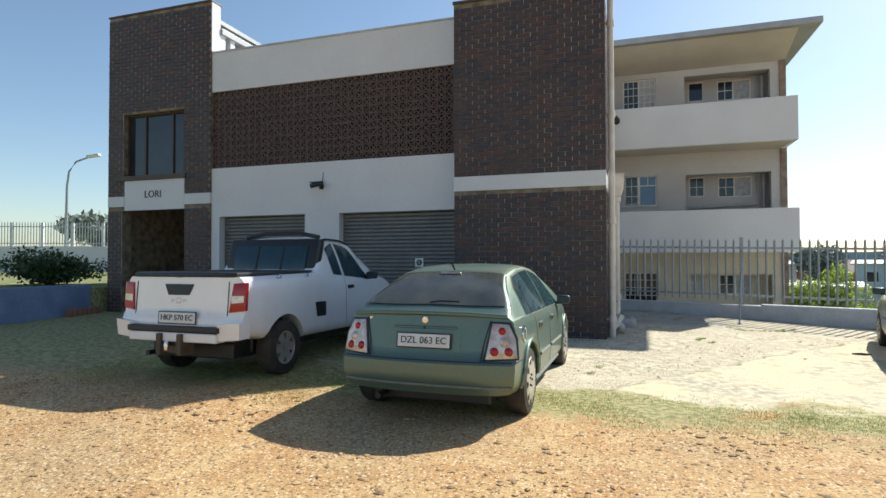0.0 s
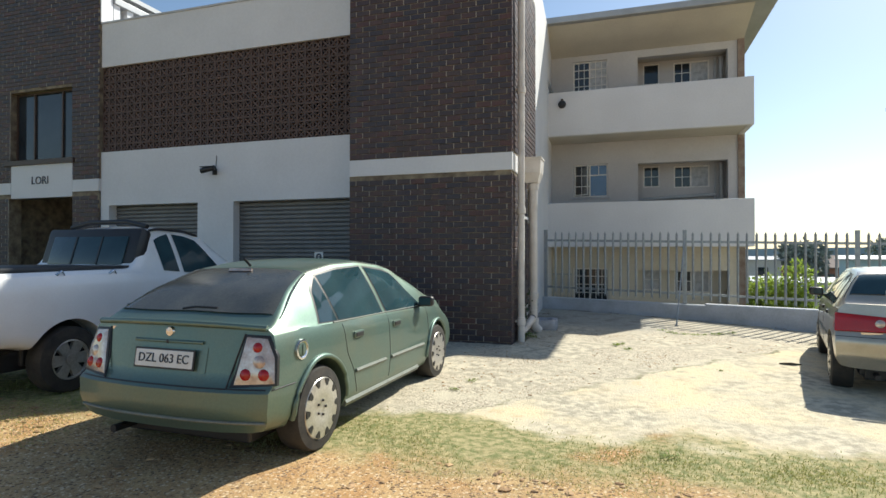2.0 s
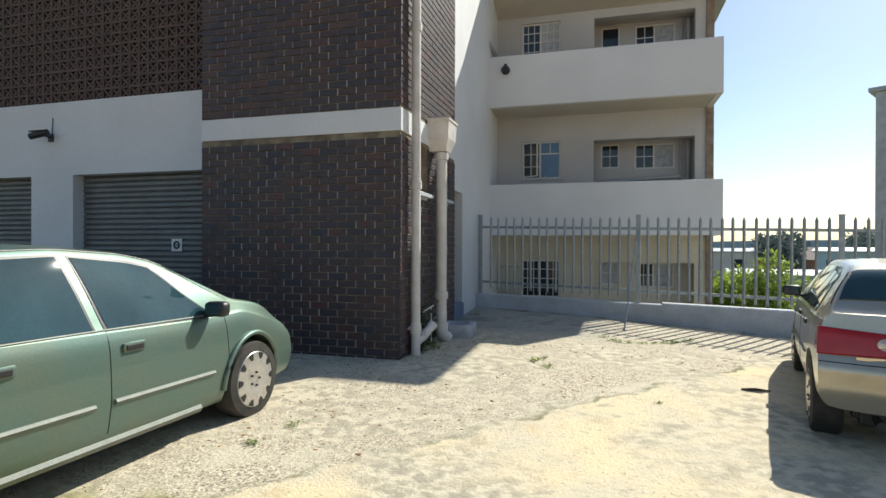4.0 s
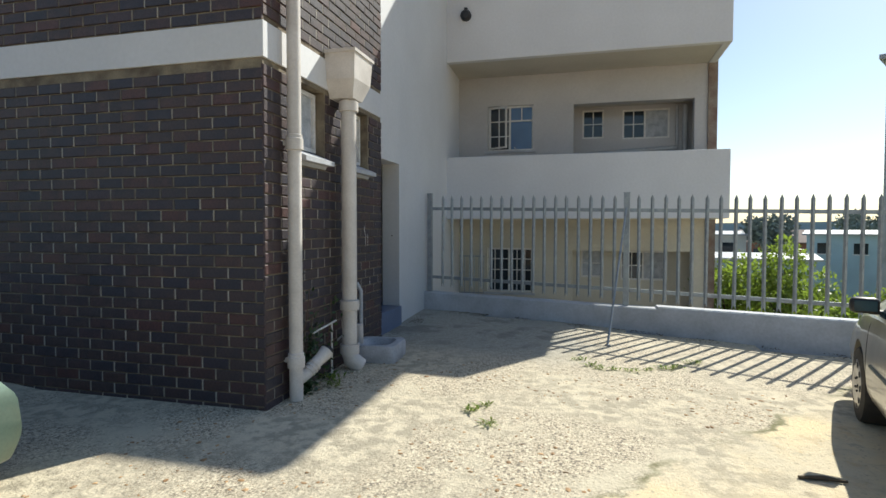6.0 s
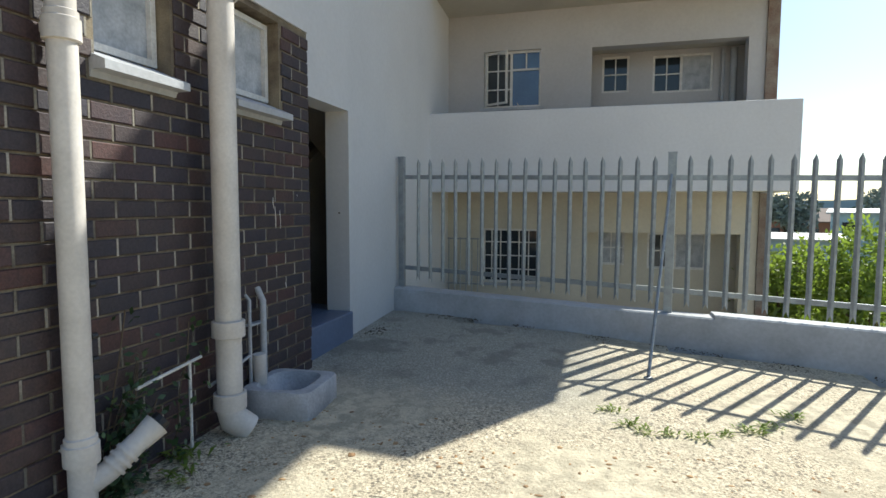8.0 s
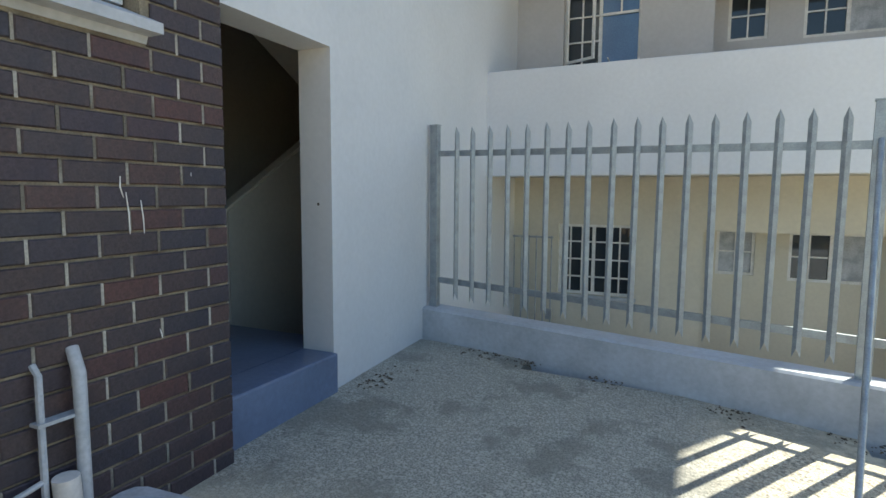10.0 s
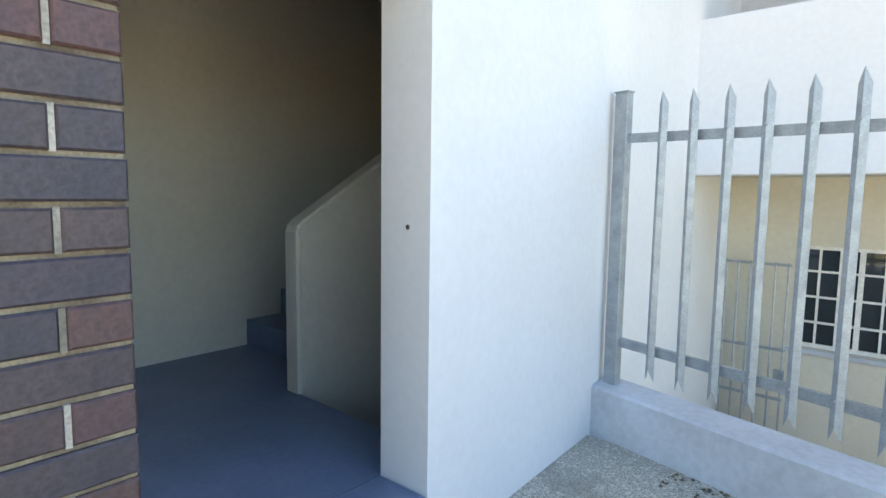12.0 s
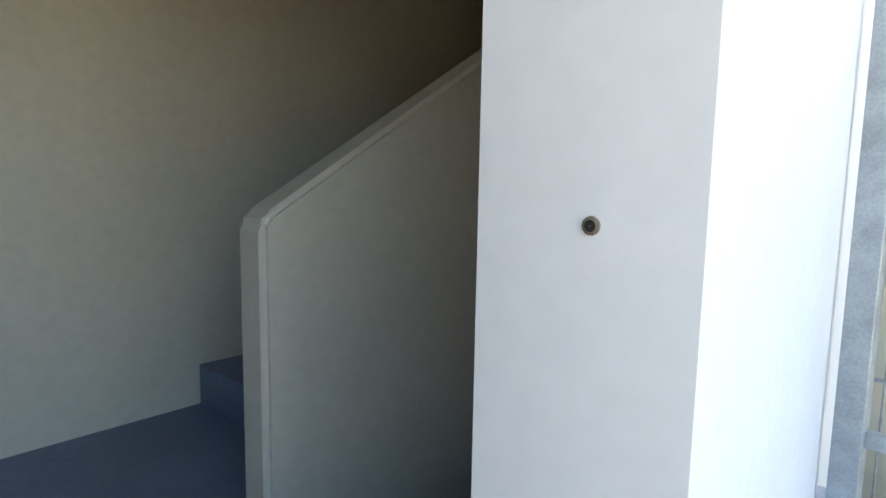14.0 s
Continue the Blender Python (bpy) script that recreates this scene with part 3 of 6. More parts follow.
# ---- the wing with balconies ----
WALLY, BALY, XE = 17.9, 16.6, 4.15
STOREY = 2.93
LEVELS = ((-1, -1.4, 1.75, LOWCREAM, "cream painted lower wall of the wing, bounced light in its colour"), (0, 1.75, 4.68, UPPER, "off-white painted balcony wall of the wing"), (1, 4.68, 7.55, UPPER, "off-white painted top balcony wall of the wing"))
for k, low, high, paint, label in LEVELS:
    z = STOREY * k
    wall_x("wall_wing", XW - 0.24, XE, WALLY, WALLY + 0.22, low, high, paint, label,
           [(-0.06, 0.88, 3.09 + z, 4.01 + z), (1.68, 3.92, 2.0 + z if k > -1 else -1.2, 3.97 + z)])
wall_y("wall_wing_end", XE, XE + 0.16, WALLY - 0.05, 26, -4, 7.45, BRICKEND, "brick end wall of the wing")
for k, low, high, paint, label in LEVELS:
    z = STOREY * k
    wall_x("wall_recess", 1.4, XE, 18.6, 18.75, low, min(high, 7.5), paint, "painted wall at the back of the balcony recess",
           [(1.84, 2.28, 3.38 + z, 3.98 + z), (2.65, 3.57, 3.34 + z, 3.95 + z)])
wall_y("wall_recess_west", 1.46, 1.66, WALLY + 0.22, 18.6, -1.4, 7.5, UPPER, "off-white side of the balcony recess")
for k in (0, 1, 2):
    z = STOREY * k
    tagged(part("ceiling_recess", Mesh().box(1.4, XE, WALLY + 0.1, 18.6, 1.1 + z, 1.22 + z), CREAM), "cream ceiling of the recess", "ceiling", kind="structure")
for k in (0, 1):
    z = STOREY * k
    tagged(part("floor_balcony", Mesh().box(XW - 0.22, XE + 0.1, BALY + 0.14, 18.6 if k else WALLY, 1.68 + z, 1.84 + z), CREAM), "cream painted balcony slab", "floor", kind="structure")
    m = Mesh().box(XW - 0.23, XE + 0.13, BALY, BALY + 0.14, 1.66 + z, 2.82 + z, 0.012)
    tagged(part("wall_balcony", m, WHITE), "white painted solid balcony front", "wall", kind="structure")
    tagged(part("wall_balcony_end", Mesh().box(XE, XE + 0.13, BALY + 0.14, WALLY - 0.05, 1.66 + z, 2.82 + z, 0.01), WHITE), "white painted balcony end", "wall", kind="structure")
tagged(part("roof_wing", Mesh().box(-0.9, 4.8, 16.35, 22, 7.5, 7.66, 0.01), ROOF), "grey sheet roof with wide eaves", "roof", kind="structure")
m = Mesh().prism([(16.5, 7.49), (WALLY, 7.1), (WALLY, 7.49)], lambda a, b, d: (XW - 0.23 + d, a, b), 4.98)
tagged(part("ceiling_eaves", m, CREAM), "cream painted sloping soffit under the eaves", "ceiling", kind="structure")
wall_x("wall_wing_inside", -0.7, 4.2, 20.5, 20.7, -0.8, 7.5, DARKROOM, "plain inner wall of the wing, darkened as unlit")

for k in (-1, 0, 1):
    z = STOREY * k
    pair = window("window_wing", "white steel casement with small panes and burglar bars", 0.41, WALLY + 0.06, 3.09 + z, 0.94, 0.92, (0.48, 0.52), bars=((3, 4), (3, 4)) if k else ((2, 3), (1, 1)),
                  curtain=(None, CURTAIN if k == 1 else BLUESHEET if k == 0 else None))
    if k == 0:       # the middle window stands open, its fixed leaf has a top light
        part("transom", Mesh().box(0.0, 0.44, 0.0, 0.04, 0.6, 0.63), FRAME, pair)
        part("glazing_bar", Mesh().box(0.215, 0.235, 0.004, 0.032, 0.63, 0.89), FRAME, pair)
        leaf = part("open_leaf", Mesh().box(0, 0.44, -0.015, 0.015, 0, 0.03).box(0, 0.44, -0.015, 0.015, 0.82, 0.85).box(0, 0.03, -0.015, 0.015, 0.03, 0.82).box(0.41, 0.44, -0.015, 0.015, 0.03, 0.82), FRAME, pair, "white casement leaf standing ajar")
        leaf.matrix_local = pose(-0.44, -0.02, 0.04, 0, 0, -28)
        part("stay", Mesh().tube([(0.1, 0.0, 0.04), (0.1, -0.14, 0.05)], 0.008, 6), FRAME, pair)
    window("window_recess", "small white steel window in the recess", 2.06, 18.62, 3.38 + z, 0.44, 0.6, (1.0,), bars=((2, 2) if k < 1 else (1, 1),), curtain=(CURTAIN if k < 0 else None,), sill=False)
    window("window_recess", "white steel window of two leaves in the recess", 3.11, 18.62, 3.34 + z, 0.92, 0.61, (0.48, 0.52), bars=((2, 2), (1, 1)), curtain=(None, CURTAIN), sill=False)


def bulkhead(x, y, z):
    t = thing("bulkhead_lamp", "dark round outdoor lamp on the balcony front", "lamp", (x, y, z))
    part("body", Mesh().lathe([(0.0005, -0.12), (0.07, -0.11), (0.1, -0.06), (0.1, 0)], (0, 0, 0), "y", 20), BLACK, t, smooth=40)
    part("bracket", Mesh().box(-0.03, 0.03, -0.06, 0, 0.08, 0.14, 0.005), BLACK, t)


bulkhead(-0.24, BALY, 5.42)


def waste_pipes(z):
    t = thing("waste_pipes", "grey waste pipes running along the recess wall", "pipe", (0, 0, z))
    part("pipe_run", Mesh().tube([(1.75, 18.5, 3.02), (2.2, 18.5, 3.05), (3.7, 18.5, 3.12)], 0.05, 10), PVCGREY, t, smooth=40)
    part("riser_pipe", Mesh().tube([(3.85, 18.5, 2.1), (3.85, 18.5, 3.97)], 0.055, 10), PVCGREY, t, smooth=40)
    part("riser_pipe", Mesh().tube([(3.7, 18.53, 2.1), (3.7, 18.53, 3.97)], 0.03, 8), PVCGREY, t, smooth=40)
    part("branch_pipe", Mesh().tube([(2.5, 18.5, 2.9), (3.6, 18.5, 2.95)], 0.04, 10), PVCGREY, t, smooth=40)


waste_pipes(0)
waste_pipes(STOREY)


def lean_gate():
    t = thing("security_gate", "pale steel security gate folded back by the lower window", "gate", (-0.62, 17.7, -1.15))
    for k in range(6):
        part("bar", Mesh().tube([(0.02 + 0.1 * k, 0, 0.0), (0.02 + 0.1 * k, 0, 2.08)], 0.009, 6), STEEL, t)
    for z in (0.05, 0.85, 1.3, 2.06):
        part("rail", Mesh().box(0, 0.54, -0.012, 0.012, z - 0.012, z + 0.012), STEEL, t)
    part("latch_box", Mesh().box(0.46, 0.54, -0.02, 0.02, 0.98, 1.12, 0.006), STEEL, t)


lean_gate()


# ---- kerb wall and palisade fence ----
FX, FY, FS = -0.46, 14.94, -0.206


def fence_at(x):
    """Where the fence line passes x, and how far it has dropped."""
    return FY + FS * (x - FX), -0.022 * (x - FX)


def kerb_wall():
    m = Mesh()
    top = [(-0.62, 0.477), (2.9, 0.425)], [(2.9, 0.455), (12.0, 0.33)]
    names = ("kerb_wall", "kerb_wall_raised")
    for (a, b), n_ in zip(top, names):
        m = Mesh()
        verts = []
        for x, z in (a, b):
            y = fence_at(x)[0]
            verts += [(x, y - 0.12, -0.8), (x, y + 0.12, -0.8), (x, y + 0.12, z - 0.015), (x, y + 0.1, z), (x, y - 0.1, z), (x, y - 0.12, z - 0.015)]
        m.add(verts, [(k, (k + 1) % 6, 6 + (k + 1) % 6, 6 + k) for k in range(6)] + [tuple(range(6)), tuple(range(6, 12))])
        tagged(part(n_, m, KERB), "grey painted low kerb wall under the fence", "wall", kind="structure")


kerb_wall()


def palisade(x0, posts):
    t = thing("palisade_fence", "galvanised steel palisade fence with pointed pales on the kerb", "fence", (0, 0, 0))
    for x in posts:
        y, d = fence_at(x)
        m = Mesh().box(-0.038, 0.038, -0.026, 0.026, 0, 1.595, 0.003).box(-0.043, 0.043, -0.03, 0.03, 1.595, 1.603).box(-0.06, 0.06, -0.04, 0.04, 0, 0.008)
        p = part("post", m, STEEL, t)
        p.matrix_local = pose(x, y, 0.44 + d, 0, 0, -11.6)
    pale = Mesh()
    w = 0.023
    for s in (-1, 1):
        pale.add([(0, -0.016, 0.06), (s * w, 0, 0.0), (s * w, 0, 1.39), (0, -0.016, 1.45), (0, -0.013, 0.06), (s * w, 0.003, 0.0), (s * w, 0.003, 1.39), (0, -0.013, 1.45)],
                 [(0, 1, 2, 3), (7, 6, 5, 4), (1, 5, 6, 2), (0, 4, 5, 1), (2, 6, 7, 3)])
    shared = pale.data("pale", STEEL)
    for x in [a + 0.072 * (a < 0) + (b - a - 0.072 * (a < 0)) * k / 18 for a, b in zip(posts, posts[1:]) for k in range(1, 18)]:
        y, d = fence_at(x)
        if x > x0:
            p = part("pale", shared, STEEL, t)
            p.matrix_local = pose(x, y - 0.03, 0.56 + d + random.uniform(-0.006, 0.006), 0, random.uniform(-0.4, 0.4), -11.6)
            for h in (0.17, 1.26):
                bolt = part("bolt", BOLT, STEEL, p)
                bolt.matrix_local = pose(0, -0.02, h)
    for h in (0.71, 1.8):
        for a, b in zip(posts, posts[1:]):
            (ya, da), (yb, db) = fence_at(a), fence_at(b)
            va, vb = Vector((a, ya, h + da)), Vector((b, yb, h + db))
            m = Mesh()
            up, back = Vector((0, 0, 0.024)), Vector((0.2, 0.98, 0)) * 0.006
            m.add([va - up, va + up, vb + up, vb - up, va - up + back, va + up + back, vb + up + back, vb - up + back], [(0, 1, 2, 3), (7, 6, 5, 4), (1, 5, 6, 2), (0, 3, 7, 4)])
            m.add([va + up, vb + up, vb + up + back * 5, va + up + back * 5], [(0, 1, 2, 3)])
            part("rail", m, STEEL, t)
    return t


BOLT = Mesh().lathe([(0.0005, -0.008), (0.008, -0.006), (0.009, 0)], (0, 0, 0), "y", 6).data("bolt", STEEL)
palisade(-0.3, [-0.455, 2.51, 5.38, 8.2, 11.0])


def prop_pole():
    t = thing("prop_pole", "thin steel pole leaning on the palisade fence", "pole", (2.244, 13.09, 0.115))
    top = Vector((2.50, 14.29, 1.76)) - Vector((2.244, 13.09, 0.115))
    part("bar", Mesh().tube([(0, 0, 0.02), top], 0.014, 8), STEEL, t, smooth=50)
    part("foot", Mesh().lathe([(0.0005, 0.0), (0.035, 0.0), (0.035, 0.012), (0.016, 0.02)], (0, 0, 0), "z", 12), STEEL, t)


prop_pole()


# ---- pipes on the brick side ----
def downpipe():
    t = thing("downpipe", "cream painted soil downpipe with collars on the brick corner", "pipe", (-0.24, 10.34, 0.1))
    part("pipe", Mesh().tube([(0, 0, 0.0), (0, 0, 6.4)], 0.055, 16), PVC, t, smooth=40)
    for z in (0.32, 2.06, 3.95, 5.6):
        part("collar", Mesh().lathe([(0.055, -0.06), (0.07, -0.055), (0.07, 0.03), (0.063, 0.035), (0.063, 0.06), (0.055, 0.065)], (0, 0, z), "z", 16), PVC, t, smooth=30)
        part("bracket", Mesh().box(-0.13, -0.05, -0.02, 0.02, z - 0.02, z + 0.02, 0.004), PVC, t)
    part("branch", Mesh().tube([(0, 0, 0.15), (0.05, 0.09, 0.2), (0.1, 0.2, 0.29)], [0.05, 0.05, 0.05], 14), PVC, t, smooth=40)
    for k in range(3):
        a, b = Vector((0.055, 0.1, 0.208)), Vector((0.045, 0.1, 0.08))
        part("branch_rib", Mesh().tube([a + b * (0.25 * k), a + b * (0.25 * k + 0.12)], 0.058, 14), PVC, t, smooth=30)
    part("branch_socket", Mesh().tube([(0.1, 0.2, 0.285), (0.135, 0.275, 0.345)], [0.05, 0.062], 14), PVC, t, smooth=40)
    part("branch_plug", Mesh().tube([(0.134, 0.274, 0.344), (0.146, 0.3, 0.366)], [0.048, 0.044], 12), BLACK, t, "dark pipe plug")
    for z in (0.62, 0.7, 0.8, 1.02):
        part("bolt_stub", Mesh().tube([(0.03, 0.045, z), (0.035, 0.068, z)], 0.014, 8), BLACK, t)


def hopper_pipe():
    t = thing("hopper_pipe", "cream painted rainwater hopper and thick downpipe", "pipe", (-0.19, 11.26, 0.13))
    m = Mesh()
    a, b = 0.2, 0.13
    ring = lambda s, z: [(-0.14, -a * s, z), (0.02 + b * s, -a * s, z), (0.02 + b * s, a * s, z), (-0.14, a * s, z)]
    m.add(ring(0.55, 2.56) + ring(0.95, 2.72) + ring(1.05, 2.95) + ring(1.15, 2.952) + ring(1.15, 2.98) + ring(0.95, 2.98) + ring(0.9, 2.75),
          [(k * 4 + j, k * 4 + (j + 1) % 4, k * 4 + 4 + (j + 1) % 4, k * 4 + 4 + j) for k in range(6) for j in range(4)] + [(0, 1, 2, 3), (24, 25, 26, 27)])
    part("hopper", m, PVC, t)
    part("pipe", Mesh().tube([(0, 0, 0.12), (0, 0, 2.58)], 0.072, 18), PVC, t, smooth=40)
    part("shoe", Mesh().tube([(0, 0, 0.16), (0.02, 0.0, 0.09), (0.09, 0.05, 0.02)], [0.078, 0.085, 0.08], 16), PVC, t, smooth=40)
    for z in (0.2, 0.62, 2.5):
        part("collar", Mesh().lathe([(0.078, -0.05), (0.092, -0.045), (0.092, 0.045), (0.078, 0.05)], (0, 0, z), "z", 18), PVC, t, smooth=30)


def tap_set():
    t = thing("garden_tap", "grey water pipes and tap stub on the brick wall", "tap", (XB, 11.52, 0.13))
    part("supply_pipe", Mesh().tube([(0.03, 0.1, 0.15), (0.03, 0.1, 0.72), (0.0, 0.1, 0.75)], 0.012, 8), PVCGREY, t, smooth=40)
    part("waste_pipe", Mesh().tube([(0.05, 0.22, 0.1), (0.05, 0.22, 0.7), (0.0, 0.23, 0.78)], 0.022, 10), PVCGREY, t, smooth=40)
    part("cross_pipe", Mesh().tube([(0.03, -0.3, 0.28), (0.03, 0.1, 0.36)], 0.01, 8), PVCGREY, t, smooth=40)
    part("stub", Mesh().tube([(0.06, 0.16, 0.16), (0.06, 0.15, 0.36)], 0.042, 14), PVC, t, smooth=40)
    part("clip", Mesh().box(0, 0.05, 0.08, 0.24, 0.55, 0.562), PVCGREY, t)


def gully_tub():
    t = thing("gully_tub", "pale concrete gully tub standing under the waste pipe", "tub", (-0.08, 11.74, 0.12), 4)
    bm = Mesh()
    n = 40
    outer, inner = [], []
    for j in range(n):
        a = 2 * math.pi * j / n
        c, s_ = math.cos(a), math.sin(a)
        k = min(1 / max(abs(c), abs(s_)), 1.3)
        outer.append((0.24 * c * k, 0.25 * s_ * k))
        q = (abs(c) ** 3.5 + abs(s_) ** 3.5) ** (-1 / 3.5)
        inner.append((0.165 * c * q - 0.01, 0.19 * s_ * q))
    rows = [[(x * 0.94, y * 0.94, 0) for x, y in outer], [(x, y, 0.02) for x, y in outer], [(x, y, 0.17) for x, y in outer], [(x * 0.96, y * 0.96, 0.19) for x, y in outer],
            [(x * 1.05, y * 1.05, 0.19) for x, y in inner], [(x, y, 0.17) for x, y in inner], [(x * 0.8, y * 0.8, 0.05) for x, y in inner]]
    bm.add([p for r in rows for p in r], [(k * n + j, k * n + (j + 1) % n, k * n + n + (j + 1) % n, k * n + n + j) for k in range(6) for j in range(n)] + [tuple(6 * n + j for j in range(n)), tuple(range(n))])
    part("tub", bm, CONCRETE_TUB, t, smooth=40)


downpipe()
hopper_pipe()
tap_set()
gully_tub()


def security_camera():
    t = thing("security_camera", "dark security camera on a bracket over the garages", "camera", (-6.18, YW, 3.05))
    part("mount", Mesh().box(-0.05, 0.05, -0.02, 0, -0.06, 0.06, 0.006), BLACK, t)
    part("arm", Mesh().tube([(0, 0, 0), (0, -0.14, 0.02)], 0.015, 8), BLACK, t)
    part("body", Mesh().tube([(0.12, -0.16, 0.05), (-0.14, -0.22, -0.01)], 0.05, 12), BLACK, t, smooth=40)
    part("hood", Mesh().box(-0.16, 0.12, -0.24, -0.13, 0.06, 0.075, 0.004), BLACK, t)
    part("cable", Mesh().tube([(0.02, -0.01, 0.05), (0.04, -0.01, 0.3)], 0.006, 6), BLACK, t)


security_camera()


# ---- rooftop room behind the parapet ----
def roof_room():
    t = thing("roof_room", "white rooftop lean-to with a flat roof behind the parapet", "building", (-9.05, 10.76, 6.1), kind="structure")
    part("roof", Mesh().box(-2.0, 0.06, 0.0, 1.32, 0.7, 0.84, 0.01), ROOF, t)
    for y in (0.02, 0.36, 1.1):
        part("post", Mesh().box(-0.2, 0.0, y, y + 0.16, 0.0, 0.7), WHITE, t)
    part("wall", Mesh().box(-0.25, -0.1, 0, 1.3, 0, 0.45), WHITE, t)
    s = thing("chimney", "small white rooftop chimney stack", "chimney", (-2.4, 11.2, 6.1))
    part("stack", Mesh().box(-0.35, 0.35, -0.3, 0.3, 0, 0.75, 0.01), WHITE, s)
    part("cap", Mesh().box(-0.42, 0.42, -0.36, 0.36, 0.75, 0.83, 0.01), ROOF, s)


roof_room()


# ---- cars ----
def spline(pts, per=3):
    """Points on a smooth line through pts."""
    p = np.array(pts, float)
    q = np.vstack([2 * p[0] - p[1], p, 2 * p[-1] - p[-2]])
    out = []
    for k in range(1, len(q) - 2):
        a, b, c, d = q[k - 1:k + 3]
        for j in range(per):
            t = j / per
            out.append(0.5 * (2 * b + (c - a) * t + (2 * a - 5 * b + 4 * c - d) * t * t + (3 * b - a - 3 * c + d) * t ** 3))
    return np.array(out + [p[-1]])


class CarShape:
    """The skin of a car: sections along its length, y forward from the tail, eased at both ends."""

    def __init__(self, length, width, top, belt, low, plan, roof, rear_lean, front_lean, bow=0.1):
        self.L, self.w = length, width / 2
        self.nodes = dict(top=top, belt=belt, low=low, plan=plan, roof=roof)
        self.rear_lean, self.front_lean, self.bow = rear_lean, front_lean, bow

    def at(self, key, y):
        n = self.nodes[key]
        xs, zs = [p[0] for p in n], [p[1] for p in n]
        return float(sum(np.interp(y + d, xs, zs) for d in (-0.06, -0.03, 0, 0.03, 0.06)) / 5)

    def section(self, y):
        w, zb, belt, top = self.w * self.at("plan", y), self.at("low", y), self.at("belt", y), self.at("top", y)
        belt = min(belt, top - 0.03)
        up = min(max((top - belt) / 0.4, 0), 1)
        rw = w * (0.9 + (self.at("roof", y) - 0.9) * up)
        rail = belt + (top - belt) * 0.86
        mid = (zb + belt) / 2
        pts = [(0, zb), (0.82 * w, zb), (0.965 * w, zb + 0.06), (0.995 * w, zb + 0.18), (w, mid), (0.985 * w, belt - 0.12), (0.955 * w, belt - 0.02), (0.94 * w, belt),
               (0.5 * (0.94 * w + rw) + 0.012 * up, (belt + rail) / 2), (rw, rail), (0.9 * rw, rail + (top - rail) * 0.62), (0.55 * rw, top - 0.008), (0, top)]
        return spline(pts)

    def bend(self, p):
        x, y, z = p
        r = (abs(x) / self.w) ** 2.6
        a, b = max(0, 1 - y / 0.9) ** 2, max(0, 1 - (self.L - y) / 0.9) ** 2
        y += a * (self.bow * r + np.interp(z, *zip(*self.rear_lean)))
        y -= b * (1.7 * self.bow * r + np.interp(z, *zip(*self.front_lean)))
        return Vector((x, y, z))

    def skin(self, y, s, side=1, out=0.0):
        """The place at y and share s of the section, from under the sill 0 to the roof's middle 1; out lifts it off."""
        sec = self.section(y)
        k = s * (len(sec) - 1)
        i = min(int(k), len(sec) - 2)
        p = sec[i] + (sec[i + 1] - sec[i]) * (k - i)
        d = sec[i + 1] - sec[i]
        nrm = np.array([d[1], -d[0]]) / (np.hypot(*d) + 1e-9)
        p = p + nrm * out
        return self.bend((side * max(p[0], 0), y, p[1]))

    def s_of(self, y, z):
        sec = self.section(y)
        up = np.maximum.accumulate(sec[4:, 1]) + np.arange(len(sec) - 4) * 1e-6
        return float(np.interp(z, up, np.arange(4, len(sec)))) / (len(sec) - 1)

    def rear(self, x, z, out=0.0):
        return self.bend((x, 0, z)) - Vector((0, out, 0))

    def front(self, x, z, out=0.0):
        return self.bend((x, self.L, z)) + Vector((0, out, 0))

    def body(self, name, mat, wheels, radius, arch=0.055, drop=0.0):
        ys = np.linspace(0, self.L, 72)
        secs = [self.section(y) for y in ys]
        n = len(secs[0])
        m = Mesh()
        for side in (-1, 1):
            m.add([self.bend((side * p[0], y, p[1])) for y, sec in zip(ys, secs) for p in sec],
                  [(i * n + k, i * n + k + 1, i * n + n + k + 1, i * n + n + k) for i in range(len(ys) - 1) for k in range(n - 1)])
        for y, sec in ((0, secs[0]), (self.L, secs[-1])):
            c = 13
            m.add([self.bend((p[0] * (2 * j / (c - 1) - 1), y, p[1])) for p in sec for j in range(c)],
                  [(k * c + j, k * c + j + 1, k * c + c + j + 1, k * c + c + j) for k in range(n - 1) for j in range(c - 1)])
        me = m.data(name, mat)
        bm = bmesh.new()
        bm.from_mesh(me)
        bmesh.ops.remove_doubles(bm, verts=bm.verts, dist=0.0015)
        bmesh.ops.dissolve_degenerate(bm, edges=bm.edges, dist=0.0005)
        bmesh.ops.recalc_face_normals(bm, faces=bm.faces)
        bm.to_mesh(me)
        bm.free()
        me.update()
        ob = new("tmp_body", me)
        cut = Mesh()
        for y in wheels:
            for s in (-1, 1):
                r = radius + arch
                inner, outer = s * (self.w - 0.26), s * (self.w + 0.2)
                cut.tube([(inner, y, radius - drop), (outer, y, radius - drop)], r, 40)
        tool = new("tmp_cut", cut.data("cut", BLACK))
        mod = ob.modifiers.new("arches", "BOOLEAN")
        mod.object, mod.operation, mod.solver = tool, "DIFFERENCE", "EXACT"
        done = bpy.data.meshes.new_from_object(ob.evaluated_get(bpy.context.evaluated_depsgraph_get()))
        bpy.data.objects.remove(ob)
        bpy.data.objects.remove(tool)
        done.name = name
        done.polygons.foreach_set("use_smooth", [True] * len(done.polygons))
        done.set_sharp_from_angle(angle=radians(38))
        return done

